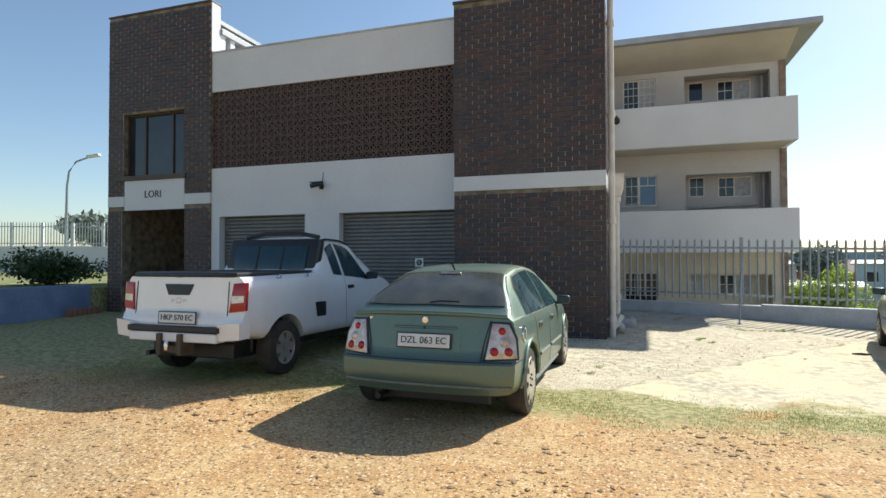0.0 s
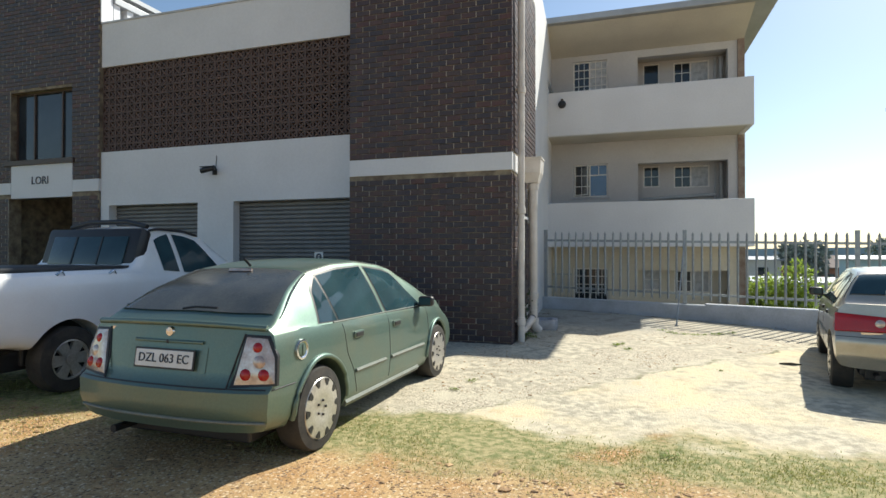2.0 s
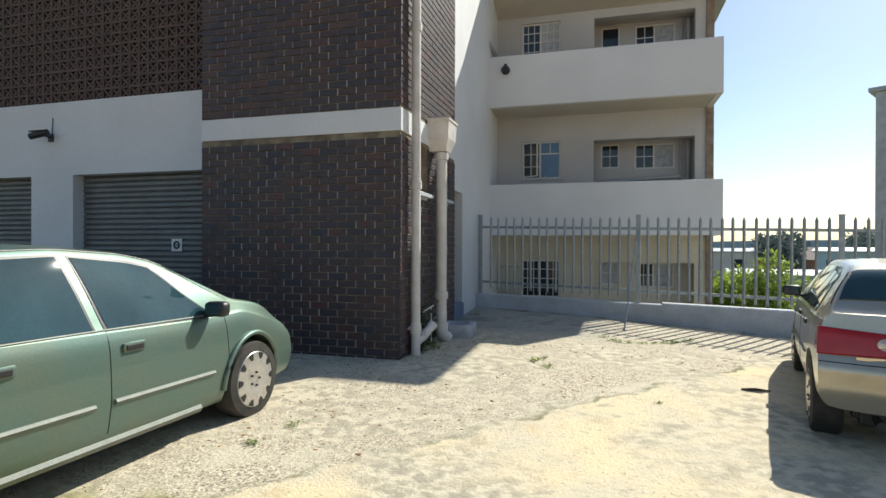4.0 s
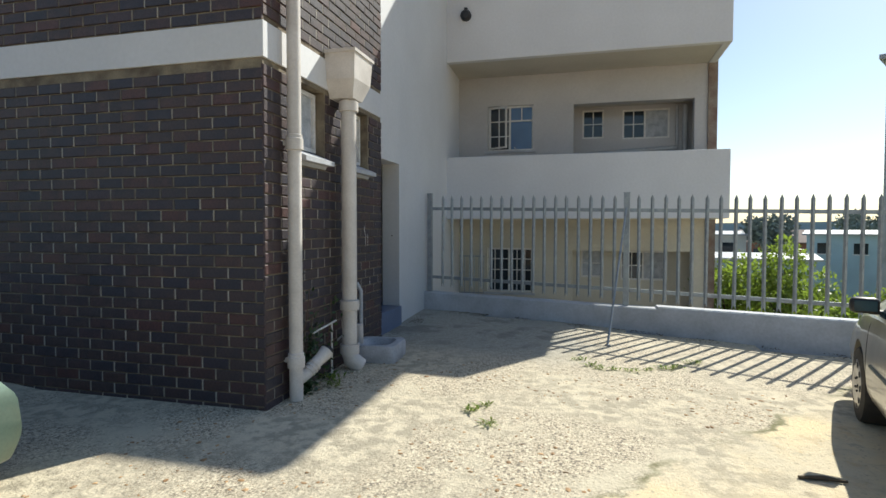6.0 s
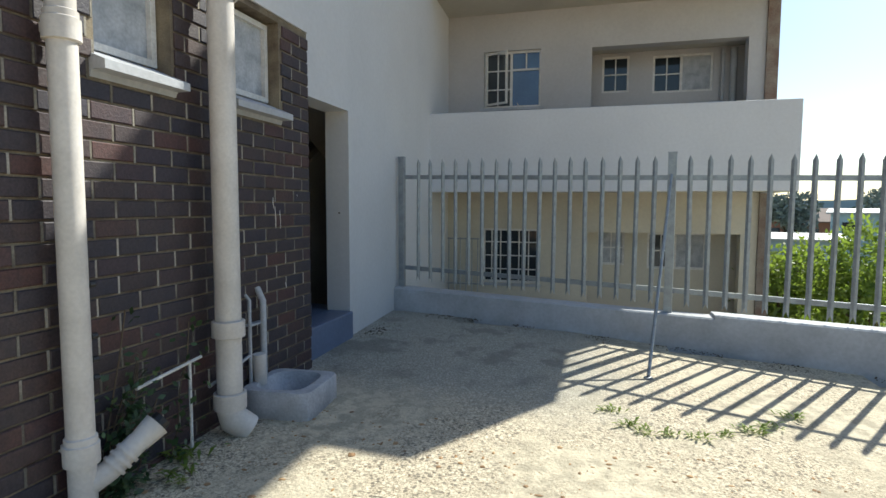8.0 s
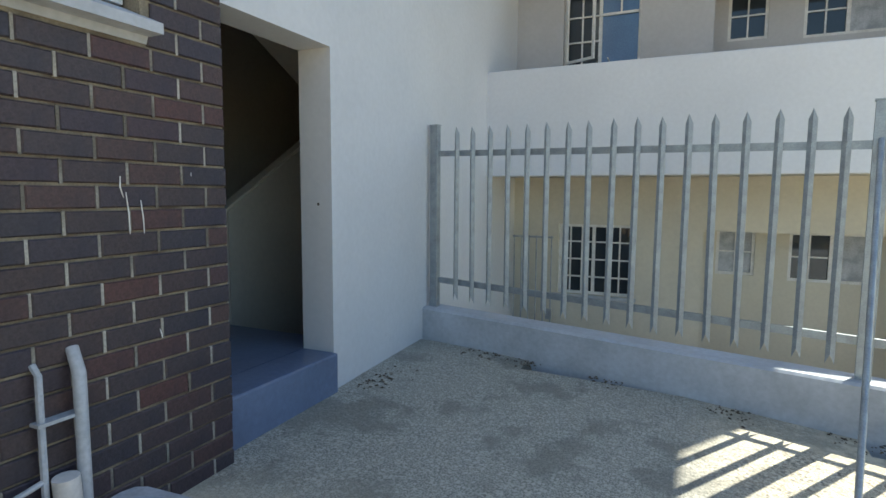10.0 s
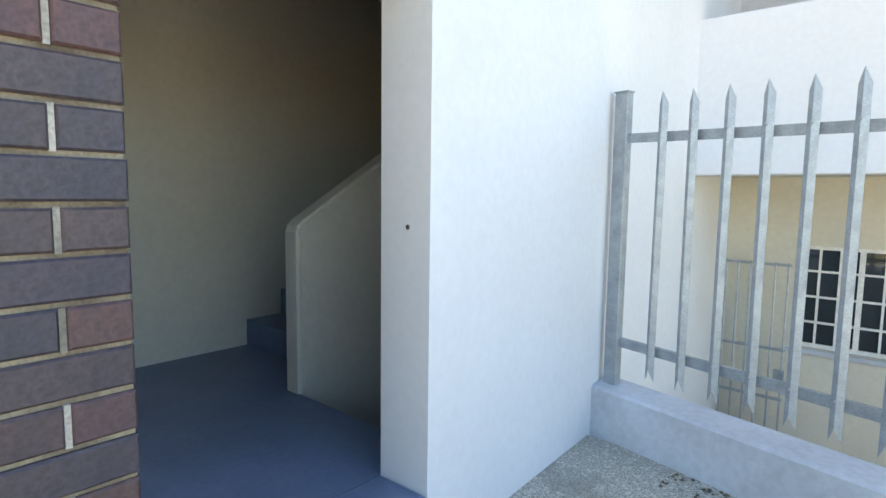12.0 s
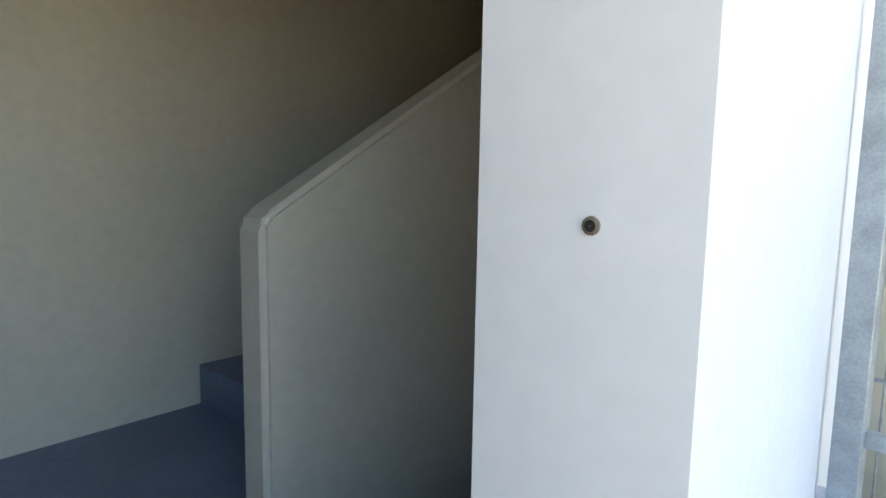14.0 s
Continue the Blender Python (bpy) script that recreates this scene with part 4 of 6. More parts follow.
    def patch(self, corners, side=1, out=0.006, nu=14, nv=8):
        """A panel on the side skin; corners are (y, s): low rear, low front, high front, high rear."""
        (ya, sa), (yb, sb), (yc, sc), (yd, sd) = corners
        m, v = Mesh(), []
        for j in range(nv + 1):
            t = j / nv
            for i in range(nu + 1):
                u = i / nu
                y = (ya * (1 - u) + yb * u) * (1 - t) + (yd * (1 - u) + yc * u) * t
                s = (sa * (1 - u) + sb * u) * (1 - t) + (sd * (1 - u) + sc * u) * t
                v.append(self.skin(y, s, side, out))
        return m.add(v, [(j * (nu + 1) + i, j * (nu + 1) + i + 1, (j + 1) * (nu + 1) + i + 1, (j + 1) * (nu + 1) + i) for j in range(nv) for i in range(nu)])

    def screen(self, y0, y1, s0a, s0b, out=0.006, nu=20, nv=10):
        """A panel over the car's middle, from y0 to y1; s0a and s0b are its side limits there."""
        m, v = Mesh(), []
        for j in range(nv + 1):
            t = j / nv
            y, s0 = y0 + (y1 - y0) * t, s0a + (s0b - s0a) * t
            for i in range(nu + 1):
                u = 2 * i / nu - 1
                sec = self.section(y)
                lim = self.skin(y, s0, 1).x
                x = abs(u) * lim
                half = sec[len(sec) // 2:]
                z = float(np.interp(-x, -half[:, 0], half[:, 1]))
                v.append(self.bend((u * lim, y, z)) + Vector((0, -0.5 * out if y < self.L / 2 else 0.5 * out, out)))
        return m.add(v, [(j * (nu + 1) + i, j * (nu + 1) + i + 1, (j + 1) * (nu + 1) + i + 1, (j + 1) * (nu + 1) + i) for j in range(nv) for i in range(nu)])

    def line(self, path, side=1, r=0.004, out=0.001):
        """A narrow gap or strip drawn along (y, z) on the side."""
        pts = []
        for (ya, za), (yb, zb) in zip(path, path[1:]):
            for k in range(8):
                y, z = ya + (yb - ya) * k / 8, za + (zb - za) * k / 8
                pts.append(self.skin(y, self.s_of(y, z), side, out))
        return Mesh().tube(pts, r, 6)


def car_wheel(parent, at, side, r, rim_r, style):
    """One wheel, standing on the ground."""
    w = part("wheel", Mesh().lathe([(rim_r * 0.9, -0.09), (r * 0.96, -0.1), (r, -0.07), (r, 0.06), (r * 0.95, 0.09), (rim_r, 0.1), (rim_r * 0.97, 0.08)], (0, 0, 0), "x", 36), RUBBER, parent, "worn black tyre", smooth=40)
    w.matrix_local = pose(*at, 0, 0, 0 if side > 0 else 180)
    m = Mesh()
    if style == "trim":
        m.lathe([(rim_r, 0.09), (rim_r * 0.96, 0.1), (rim_r * 0.74, 0.108), (rim_r * 0.4, 0.1), (rim_r * 0.16, 0.09), (0.0005, 0.09)], (0, 0, 0), "x", 40)
    else:
        m.lathe([(rim_r * 0.99, 0.085), (rim_r * 0.9, 0.09), (rim_r * 0.86, 0.06)], (0, 0, 0), "x", 36)
        m.lathe([(rim_r * 0.24, 0.03), (rim_r * 0.24, 0.085), (0.0005, 0.09)], (0, 0, 0), "x", 20)
        for k in range(6):
            a = 2 * math.pi * k / 6
            c, s_ = math.cos(a), math.sin(a)
            v = []
            for rr, hw in ((rim_r * 0.18, 0.04), (rim_r * 0.9, 0.058)):
                for x in (0.045, 0.08):
                    for q in (-hw, hw):
                        v.append((x, rr * c - q * s_, rr * s_ + q * c))
            m.add(v, [(0, 1, 3, 2), (4, 6, 7, 5), (0, 4, 5, 1), (2, 3, 7, 6), (0, 2, 6, 4), (1, 5, 7, 3)])
    part("rim", m, ALLOY, w, "silver wheel face", smooth=35)
    part("brake_disc", Mesh().lathe([(0.0005, 0.02), (rim_r * 0.95, 0.02)], (0, 0, 0), "x", 24), BLACK, w)
    if style == "trim":
        for k in range(10):
            a = 2 * math.pi * k / 10
            h = Mesh().prism([(rim_r * 0.74, -rim_r * 0.07), (rim_r * 0.93, -rim_r * 0.13), (rim_r * 0.95, 0.0), (rim_r * 0.93, rim_r * 0.13), (rim_r * 0.74, rim_r * 0.07), (rim_r * 0.71, 0.0)],
                             lambda p, q, d: (0.104 + d, p * math.cos(a) - q * math.sin(a), p * math.sin(a) + q * math.cos(a)), 0.004)
            part("vent_slot", h, BLACK, w)
        for k in range(5):
            a = 2 * math.pi * k / 5
            part("wheel_bolt", Mesh().lathe([(0.0005, 0.107), (0.009, 0.106), (0.01, 0.095)], (0, 0.055 * math.cos(a), 0.055 * math.sin(a)), "x", 6), BLACK, w)
    return w


def number_plate(t, at, text, turn=0, tilt=0):
    p = part("number_plate", Mesh().box(-0.25, 0.25, -0.006, 0.004, -0.058, 0.058, 0.003), PLATE, t, "white number plate with dark characters")
    p.matrix_local = pose(*at, tilt, 0, turn)
    letters(text, 0.086, INK, p, pose(0, -0.0075, 0, 90, 0, 0), "characters")
    part("rim", Mesh().box(-0.262, 0.262, -0.003, 0.006, -0.07, 0.07, 0.003), BLACK, p)


def lamp_block(t, shape, outline, mat, out, label, name="tail_lamp"):
    """A lamp let into the tail, from its outline of (x, z)."""
    m = Mesh()
    n = len(outline)
    cx, cz = sum(p[0] for p in outline) / n, sum(p[1] for p in outline) / n
    rings = []
    for sc, o in ((1.0, -0.02), (1.0, out), (0.9, out + 0.006), (0.45, out + 0.008)):
        rings += [shape.rear(cx + (x - cx) * sc, cz + (z - cz) * sc, o) for x, z in outline]
    m.add(rings, [(k * n + j, k * n + (j + 1) % n, k * n + n + (j + 1) % n, k * n + n + j) for k in range(3) for j in range(n)] + [tuple(3 * n + j for j in range(n))])
    return part(name, m, mat, t, label, smooth=30)


def dense(outline, per=4):
    return [(a[0] + (b[0] - a[0]) * k / per, a[1] + (b[1] - a[1]) * k / per) for a, b in zip(outline, outline[1:] + outline[:1]) for k in range(per)]


def mirror(t, shape, y, z, side, mat):
    p = shape.skin(y, shape.s_of(y, z), side)
    m = Mesh()
    m.box(-0.085, 0.085, -0.04, 0.06, -0.055, 0.055, 0.03)
    o = part("door_mirror", m, mat, t, smooth=50)
    o.matrix_local = pose(p.x + side * 0.1, p.y, p.z + 0.05)
    part("mirror_glass", Mesh().box(-0.065, 0.065, -0.046, -0.04, -0.036, 0.036), TINT, o)
    part("stalk", Mesh().box(-0.14 if side > 0 else 0.02, -0.02 if side > 0 else 0.14, -0.02, 0.04, -0.06, -0.03, 0.008), mat, o)


def car_lower(t, shape, wheels, r, rim_r, style, drop=0.0):
    for y in wheels:
        for s in (-1, 1):
            car_wheel(t, (s * (shape.w - 0.1), y, r - drop), s, r, rim_r, style)
    part("underbody", Mesh().box(-shape.w + 0.28, shape.w - 0.28, 0.25, shape.L - 0.3, 0.16, 0.34, 0.02), BLACK, t)
    for y in wheels:
        part("wheel_well", Mesh().box(-shape.w + 0.24, shape.w - 0.24, y - r, y + r, 0.2, 0.62, 0.02), BLACK, t)
    part("exhaust", Mesh().tube([(-0.45, 0.5, 0.22), (-0.45, 0.06, 0.22)], 0.028, 10), BLACK, t)


def green_hatchback():
    shape = CarShape(4.11, 1.71,
                     top=[(0, 0.965), (0.1, 0.985), (0.2, 1.03), (0.55, 1.2), (0.95, 1.355), (1.35, 1.415), (1.8, 1.43), (2.3, 1.39), (2.55, 1.33), (3.15, 1.0), (3.5, 0.945), (3.85, 0.86), (4.11, 0.72)],
                     belt=[(0, 0.93), (0.5, 0.945), (1.5, 0.92), (2.8, 0.885), (3.2, 0.9), (4.11, 0.7)],
                     low=[(0, 0.29), (0.4, 0.25), (0.8, 0.21), (3.2, 0.2), (4.11, 0.24)],
                     plan=[(0, 0.97), (0.5, 0.99), (1.0, 1.0), (3.0, 1.0), (3.6, 0.98), (4.11, 0.92)],
                     roof=[(0, 0.8), (0.6, 0.68), (1.2, 0.68), (2.4, 0.67), (3.1, 0.8), (4.11, 0.85)],
                     rear_lean=[(0.25, 0.07), (0.42, 0.0), (0.56, 0.0), (0.6, 0.06), (0.98, 0.14)], front_lean=[(0.2, 0.08), (0.4, 0.0), (0.6, 0.02), (0.85, 0.25)], bow=0.11)
    t = thing("hatchback_car", "dusty metallic green five-door hatchback car parked on the earth", "car", (-1.745, 4.66, 0.0), -1.2)
    wheels, r = (0.72, 3.325), 0.315
    part("body", shape.body("body", GREENCAR, wheels, r), GREENCAR, t)
    g = lambda y, z: (y, shape.s_of(y, z))
    for s in (-1, 1):
        lo, hi = 0.585, 0.745
        for c in ([(0.735, lo - 0.008), (1.03, lo - 0.008), (1.01, hi), (0.855, hi - 0.04)], [(1.04, lo - 0.008), (1.89, lo - 0.008), (1.82, hi + 0.008), (1.015, hi + 0.004)], [(1.95, lo - 0.008), (2.96, lo - 0.008), (2.46, hi), (1.875, hi + 0.008)]):
            part("window_gasket", shape.patch(c, s, 0.003), BLACK, t, smooth=60)
        part("quarter_window", shape.patch([(0.76, lo), (1.02, lo), (1.0, hi - 0.01), (0.87, hi - 0.05)], s), TINT, t, smooth=60)
        part("rear_side_window", shape.patch([(1.05, lo), (1.87, lo), (1.8, hi), (1.03, hi - 0.005)], s), TINT, t, smooth=60)
        part("front_side_window", shape.patch([(1.97, lo), (2.93, lo), (2.45, hi - 0.01), (1.89, hi)], s), TINT, t, smooth=60)
        part("window_strip", shape.line([(0.96, 0.925), (1.9, 0.912), (2.95, 0.895)], s, 0.007), DULLMETAL, t, "pale strip under the windows", smooth=50)
        part("door_seam", shape.line([(1.95, 0.9), (1.95, 0.5), (1.93, 0.28)], s, 0.004, -0.001), BLACK, t)
        part("door_seam", shape.line([(1.08, 0.9), (1.12, 0.66), (1.22, 0.5), (1.3, 0.28)], s, 0.004, -0.001), BLACK, t)
        part("door_seam", shape.line([(2.98, 0.88), (3.0, 0.55), (2.96, 0.28)], s, 0.004, -0.001), BLACK, t)
        part("rubbing_strip", shape.line([(1.25, 0.49), (1.92, 0.485)], s, 0.019), DULLMETAL, t, smooth=50)
        part("rubbing_strip", shape.line([(1.97, 0.485), (2.95, 0.475)], s, 0.019), DULLMETAL, t, smooth=50)
        part("sill", shape.line([(1.12, 0.245), (2.95, 0.24)], s, 0.035, -0.008), DULLMETAL, t, "dusty pale sill", smooth=50)
        for y in (1.32, 2.12):
            h = part("door_handle", Mesh().box(-0.014, 0.014, -0.085, 0.085, -0.03, 0.03, 0.012), GREENCAR, t, smooth=40)
            h.matrix_local = Matrix.Translation(shape.skin(y, shape.s_of(y, 0.79), s, 0.004))
            part("recess", Mesh().box(-0.02, 0.02, -0.07, 0.06, -0.02, 0.018, 0.006), BLACK, h)
        for y in wheels:
            pts = []
            for k in range(25):
                a = math.pi * k / 24
                yy, zz = y + (r + 0.07) * math.cos(a), r + (r + 0.07) * math.sin(a)
                p = shape.skin(yy, shape.s_of(yy, max(zz, 0.3)), s, 0.004)
                pts.append((p.x, p.y, max(zz, 0.27)))
            part("arch_lip", Mesh().tube(pts, 0.022, 8), GREENCAR, t, smooth=50)
        mirror(t, shape, 2.8, 0.9, s, BLACK)
    cap = shape.skin(0.42, shape.s_of(0.42, 0.79), 1, 0.002)
    m = Mesh().lathe([(0.05, 0.006), (0.06, 0.011), (0.072, 0.009), (0.074, -0.01)], cap, "x", 28)
    ring = part("fuel_cap", m, CHROME, t, "round bright fuel cap ring", smooth=35)
    part("cap", Mesh().lathe([(0.0005, 0.01), (0.035, 0.009), (0.052, 0.003)], cap, "x", 24).box(cap.x, cap.x + 0.016, cap.y - 0.006, cap.y + 0.006, cap.z - 0.04, cap.z + 0.04, 0.003), GREENCAR, ring, smooth=35)
    part("windscreen", shape.screen(3.08, 2.62, 0.7, 0.76, 0.006), TINT, t, smooth=60)
    part("rear_screen", shape.screen(0.24, 0.93, 0.7, 0.76, 0.008), DUSTYGLASS, t, "dusty dark rear screen", smooth=60)
    part("spoiler_lip", Mesh().tube([shape.rear(-0.74, 0.965, 0.0), shape.rear(-0.4, 0.985, 0.015), shape.rear(0, 0.99, 0.02), shape.rear(0.4, 0.985, 0.015), shape.rear(0.74, 0.965, 0.0)], 0.022, 10), GREENCAR, t, smooth=50)
    for s in (-1, 1):
        out = dense([(s * 0.57, 0.6), (s * 0.84, 0.615), (s * 0.82, 0.78), (s * 0.76, 0.9), (s * 0.62, 0.91)])
        lamp_block(t, shape, dense([(s * 0.55, 0.585), (s * 0.852, 0.6), (s * 0.835, 0.785), (s * 0.77, 0.918), (s * 0.605, 0.925)]), BLACK, 0.006, "black tail lamp surround", "lamp_surround")
        lamp = lamp_block(t, shape, out, CLEAR, 0.012, "clear tail lamp with round red lenses")
        for x, z, rr, mt in ((0.7, 0.84, 0.035, RED), (0.72, 0.745, 0.045, CLEAR), (0.64, 0.665, 0.04, RED), (0.76, 0.665, 0.04, RED)):
            c = shape.rear(s * x, z, 0.018)
            part("lens", Mesh().lathe([(0.0005, -0.014), (rr * 0.7, -0.01), (rr, 0.0), (rr * 1.1, 0.012)], c, "y", 16), mt, lamp, smooth=50)
        part("tailgate_seam", Mesh().tube([shape.rear(s * 0.53, 0.58, 0.002), shape.rear(s * 0.555, 0.75, 0.002), shape.rear(s * 0.6, 0.93, 0.002)], 0.006, 6), BLACK, t)
    part("tailgate_seam", Mesh().tube([shape.rear(x / 10, 0.578, 0.002) for x in range(-8, 9)], 0.006, 6), BLACK, t)
    part("plate_ridge", Mesh().tube([shape.rear(x / 10, 0.86, 0.004) for x in range(-3, 4)], 0.012, 8), GREENCAR, t, smooth=50)
    part("plate_recess", Mesh().add([shape.rear(x, z, 0.003) for x, z in ((-0.34, 0.66), (0.34, 0.66), (0.34, 0.83), (-0.34, 0.83))], [(0, 1, 2, 3)]), GREENCAR, t)
    p = shape.rear(0, 0.745, 0.02)
    number_plate(t, p, "DZL 063 EC", 0, -9)
    part("badge", Mesh().lathe([(0.0005, -0.01), (0.03, -0.008), (0.036, 0.004)], shape.rear(0, 0.925, 0.004), "y", 20), CHROME, t, smooth=50)
    part("badge_letters", Mesh().box(-0.62, -0.42, -0.003, 0.003, -0.012, 0.012), CHROME, t).matrix_local = Matrix.Translation(shape.rear(0.0, 0.925, 0.01) + Vector((0.04, 0.05, 0)))
    part("lock", Mesh().lathe([(0.0005, -0.006), (0.014, 0.0)], shape.rear(0, 0.86, 0.014), "y", 12), BLACK, t)
    # the bumper's crease: its bright line is drawn as a pale tube
    part("bumper_crease", Mesh().tube([shape.rear(x / 10, 0.36, 0.004) for x in range(-8, 9)], 0.012, 8), DULLMETAL, t, smooth=50)
    part("bumper_seam", Mesh().tube([shape.skin(0.02 + 0.08 * k, shape.s_of(0.02 + 0.08 * k, 0.575), 1, 0.001) for k in range(5)], 0.005, 6), BLACK, t)
    part("wiper", Mesh().tube([(0.0, 0.24, 1.075), (0.1, 0.26, 1.09), (0.28, 0.27, 1.085)], 0.009, 6), BLACK, t)
    part("aerial", Mesh().tube([(0, 0.98, 1.37), (0, 0.9, 1.43)], 0.012, 8), BLACK, t)
    part("roof_seam", Mesh().tube([shape.skin(y, 0.79, 1, 0.001) for y in np.linspace(0.95, 2.6, 20)], 0.005, 6), BLACK, t)
    part("brake_lamp", Mesh().box(-0.11, 0.11, -0.01, 0.01, -0.012, 0.012), CLEAR, t).matrix_local = pose(0, 0.86, 1.335, -25)
    for s in (-1, 1):
        part("headlamp", Mesh().box(-0.14, 0.14, -0.05, 0.05, -0.07, 0.07, 0.03), CLEAR, t, smooth=50).matrix_local = Matrix.Translation(shape.front(s * 0.56, 0.62, -0.13))
    car_lower(t, shape, wheels, r, 0.232, "trim")


green_hatchback()


def white_pickup():
    shape = CarShape(4.5, 1.7,
                     top=[(0, 1.08), (1.6, 1.1), (1.66, 1.15), (1.8, 1.53), (2.05, 1.6), (2.5, 1.59), (2.8, 1.51), (3.35, 1.06), (3.8, 0.97), (4.2, 0.86), (4.5, 0.68)],
                     belt=[(0, 1.05), (1.6, 1.06), (2.4, 0.99), (3.2, 0.95), (4.5, 0.72)],
                     low=[(0, 0.42), (0.35, 0.4), (0.7, 0.3), (3.6, 0.26), (4.5, 0.26)],
                     plan=[(0, 0.985), (0.5, 1.0), (3.4, 1.0), (4.0, 0.97), (4.5, 0.9)],
                     roof=[(0, 0.9), (1.7, 0.8), (1.95, 0.72), (2.6, 0.7), (3.3, 0.8), (4.5, 0.85)],
                     rear_lean=[(0.35, 0.05), (0.45, 0.0), (0.62, 0.0), (0.68, 0.04), (1.05, 0.07)], front_lean=[(0.2, 0.08), (0.4, 0.0), (0.6, 0.03), (0.9, 0.35)], bow=0.07)
    t = thing("pickup_truck", "white half-ton pickup truck with black bed cover parked in shade", "truck", (-4.7, 4.9, 0.21), -1.0)
    wheels, r = (0.84, 3.5), 0.32
    part("body", shape.body("body", WHITECAR, wheels, r, 0.075, 0.09), WHITECAR, t)
    for s in (-1, 1):
        lo, hi = 0.6, 0.745
        part("front_side_window", shape.patch([(2.33, lo), (3.15, lo - 0.01), (2.66, hi - 0.01), (2.29, hi)], s), TINT, t, smooth=60)
        part("rear_side_window", shape.patch([(2.02, lo), (2.26, lo), (2.22, hi), (1.98, hi - 0.03)], s), TINT, t, smooth=60)
        part("door_seam", shape.line([(2.29, 1.0), (2.28, 0.6), (2.3, 0.33)], s, 0.004, -0.001), BLACK, t)
        h = part("door_handle", Mesh().box(-0.018, 0.018, -0.08, 0.08, -0.025, 0.025, 0.01), BLACK, t, smooth=40)
        h.matrix_local = Matrix.Translation(shape.skin(2.42, shape.s_of(2.42, 0.88), s, 0.006))
        a, b = shape.s_of(1.6, 0.53), shape.s_of(1.6, 0.72)
        part("side_step", shape.patch([(1.5, a), (1.72, a), (1.72, b), (1.46, b)], s, 0.005, 6, 6), BLACK, t, "black recessed side step")
        mirror(t, shape, 3.0, 0.98, s, BLACK)
        part("roof_rail", Mesh().tube([shape.skin(y, 0.77, s, 0.03) for y in np.linspace(1.95, 2.7, 10)], 0.016, 8), BLACK, t, smooth=50)
        for y in (0.75, 1.32):
            part("tie_hook", Mesh().tube([(s * 0.8, y - 0.04, 1.05), (s * 0.82, y, 1.09), (s * 0.8, y + 0.04, 1.05)], 0.012, 8), CHROME, t, smooth=50)
        out = dense([(s * 0.66, 0.7), (s * 0.85, 0.72), (s * 0.85, 1.02), (s * 0.7, 1.01)])
        lamp = lamp_block(t, shape, out, RED, 0.012, "red and clear tail lamp")
        m = Mesh().add([shape.rear(s * x, z, 0.022) for x, z in ((0.69, 0.8), (0.83, 0.81), (0.83, 0.88), (0.69, 0.88))], [(0, 1, 2, 3)])
        part("reversing_lens", m, CLEAR, lamp)
        part("tailgate_seam", Mesh().tube([shape.rear(s * 0.64, z, 0.003) for z in (0.5, 0.7, 1.03)], 0.005, 6), BLACK, t)
    # the bed, with its dark cover, and the cab's black back panel
    part("bed_cover", Mesh().box(-0.72, 0.72, 0.12, 1.68, 1.07, 1.13, 0.02), BLACK, t, "black bed cover", smooth=40)
    part("tailgate_cap", Mesh().tube([shape.rear(x / 10, 1.085, -0.02) for x in range(-7, 8)], 0.024, 8), BLACK, t, smooth=50)
    m = Mesh().box(-0.73, 0.73, 0, 0.16, 0, 0.56, 0.045)
    part("cab_back", m, BLACK, t, smooth=40).matrix_local = pose(0, 1.6, 1.03, -17)
    m = Mesh().box(-0.58, 0.58, 0, 0.02, 0.08, 0.42, 0.009)
    part("rear_screen", m, TINT, t, smooth=40).matrix_local = pose(0, 1.59, 1.06, -17)
    for x in (-0.2, 0.2):
        part("screen_divider", Mesh().box(x - 0.012, x + 0.012, -0.006, 0.02, 0.08, 0.42), BLACK, t).matrix_local = pose(0, 1.589, 1.06, -17)
    part("roof_bar", Mesh().tube([(-0.6, 1.95, 1.58), (-0.3, 1.95, 1.64), (0.3, 1.95, 1.64), (0.6, 1.95, 1.58)], 0.03, 8), BLACK, t, smooth=50)
    part("windscreen", shape.screen(3.28, 2.82, 0.7, 0.76, 0.006), TINT, t, smooth=60)
    m = Mesh().prism([(-0.2, 1.0), (-0.14, 0.88), (0.14, 0.88), (0.2, 1.0)], lambda a, b, d: shape.rear(a, b, 0.012 - d), 0.03)
    part("tailgate_latch", m, BLACK, t, "black tailgate handle panel")
    part("badge", Mesh().box(-0.1, 0.1, -0.006, 0.004, -0.012, 0.012, 0.003).box(-0.03, 0.03, -0.008, 0.004, -0.03, 0.03, 0.003), CHROME, t).matrix_local = Matrix.Translation(shape.rear(0, 0.82, 0.004))
    part("plate_recess", Mesh().add([shape.rear(x, z, 0.004) for x, z in ((-0.4, 0.55), (0.4, 0.55), (0.4, 0.71), (-0.4, 0.71))], [(0, 1, 2, 3)]), WHITECAR, t)
    number_plate(t, shape.rear(0.03, 0.635, 0.016), "HKP 570 EC", 0, -4)
    for s in (-1, 1):
        m = Mesh().add([shape.rear(s * x, z, o) for o in (0.07, -0.1) for x, z in ((0.56, 0.4), (0.84, 0.42), (0.85, 0.6), (0.6, 0.58))], [(0, 1, 2, 3), (7, 6, 5, 4), (0, 4, 5, 1), (1, 5, 6, 2), (2, 6, 7, 3), (3, 7, 4, 0)])
        part("bumper_corner", m, WHITECAR, t)
    part("bumper", Mesh().box(-0.6, 0.6, -0.06, 0.1, 0.38, 0.48, 0.015), WHITECAR, t, "white rear bumper")
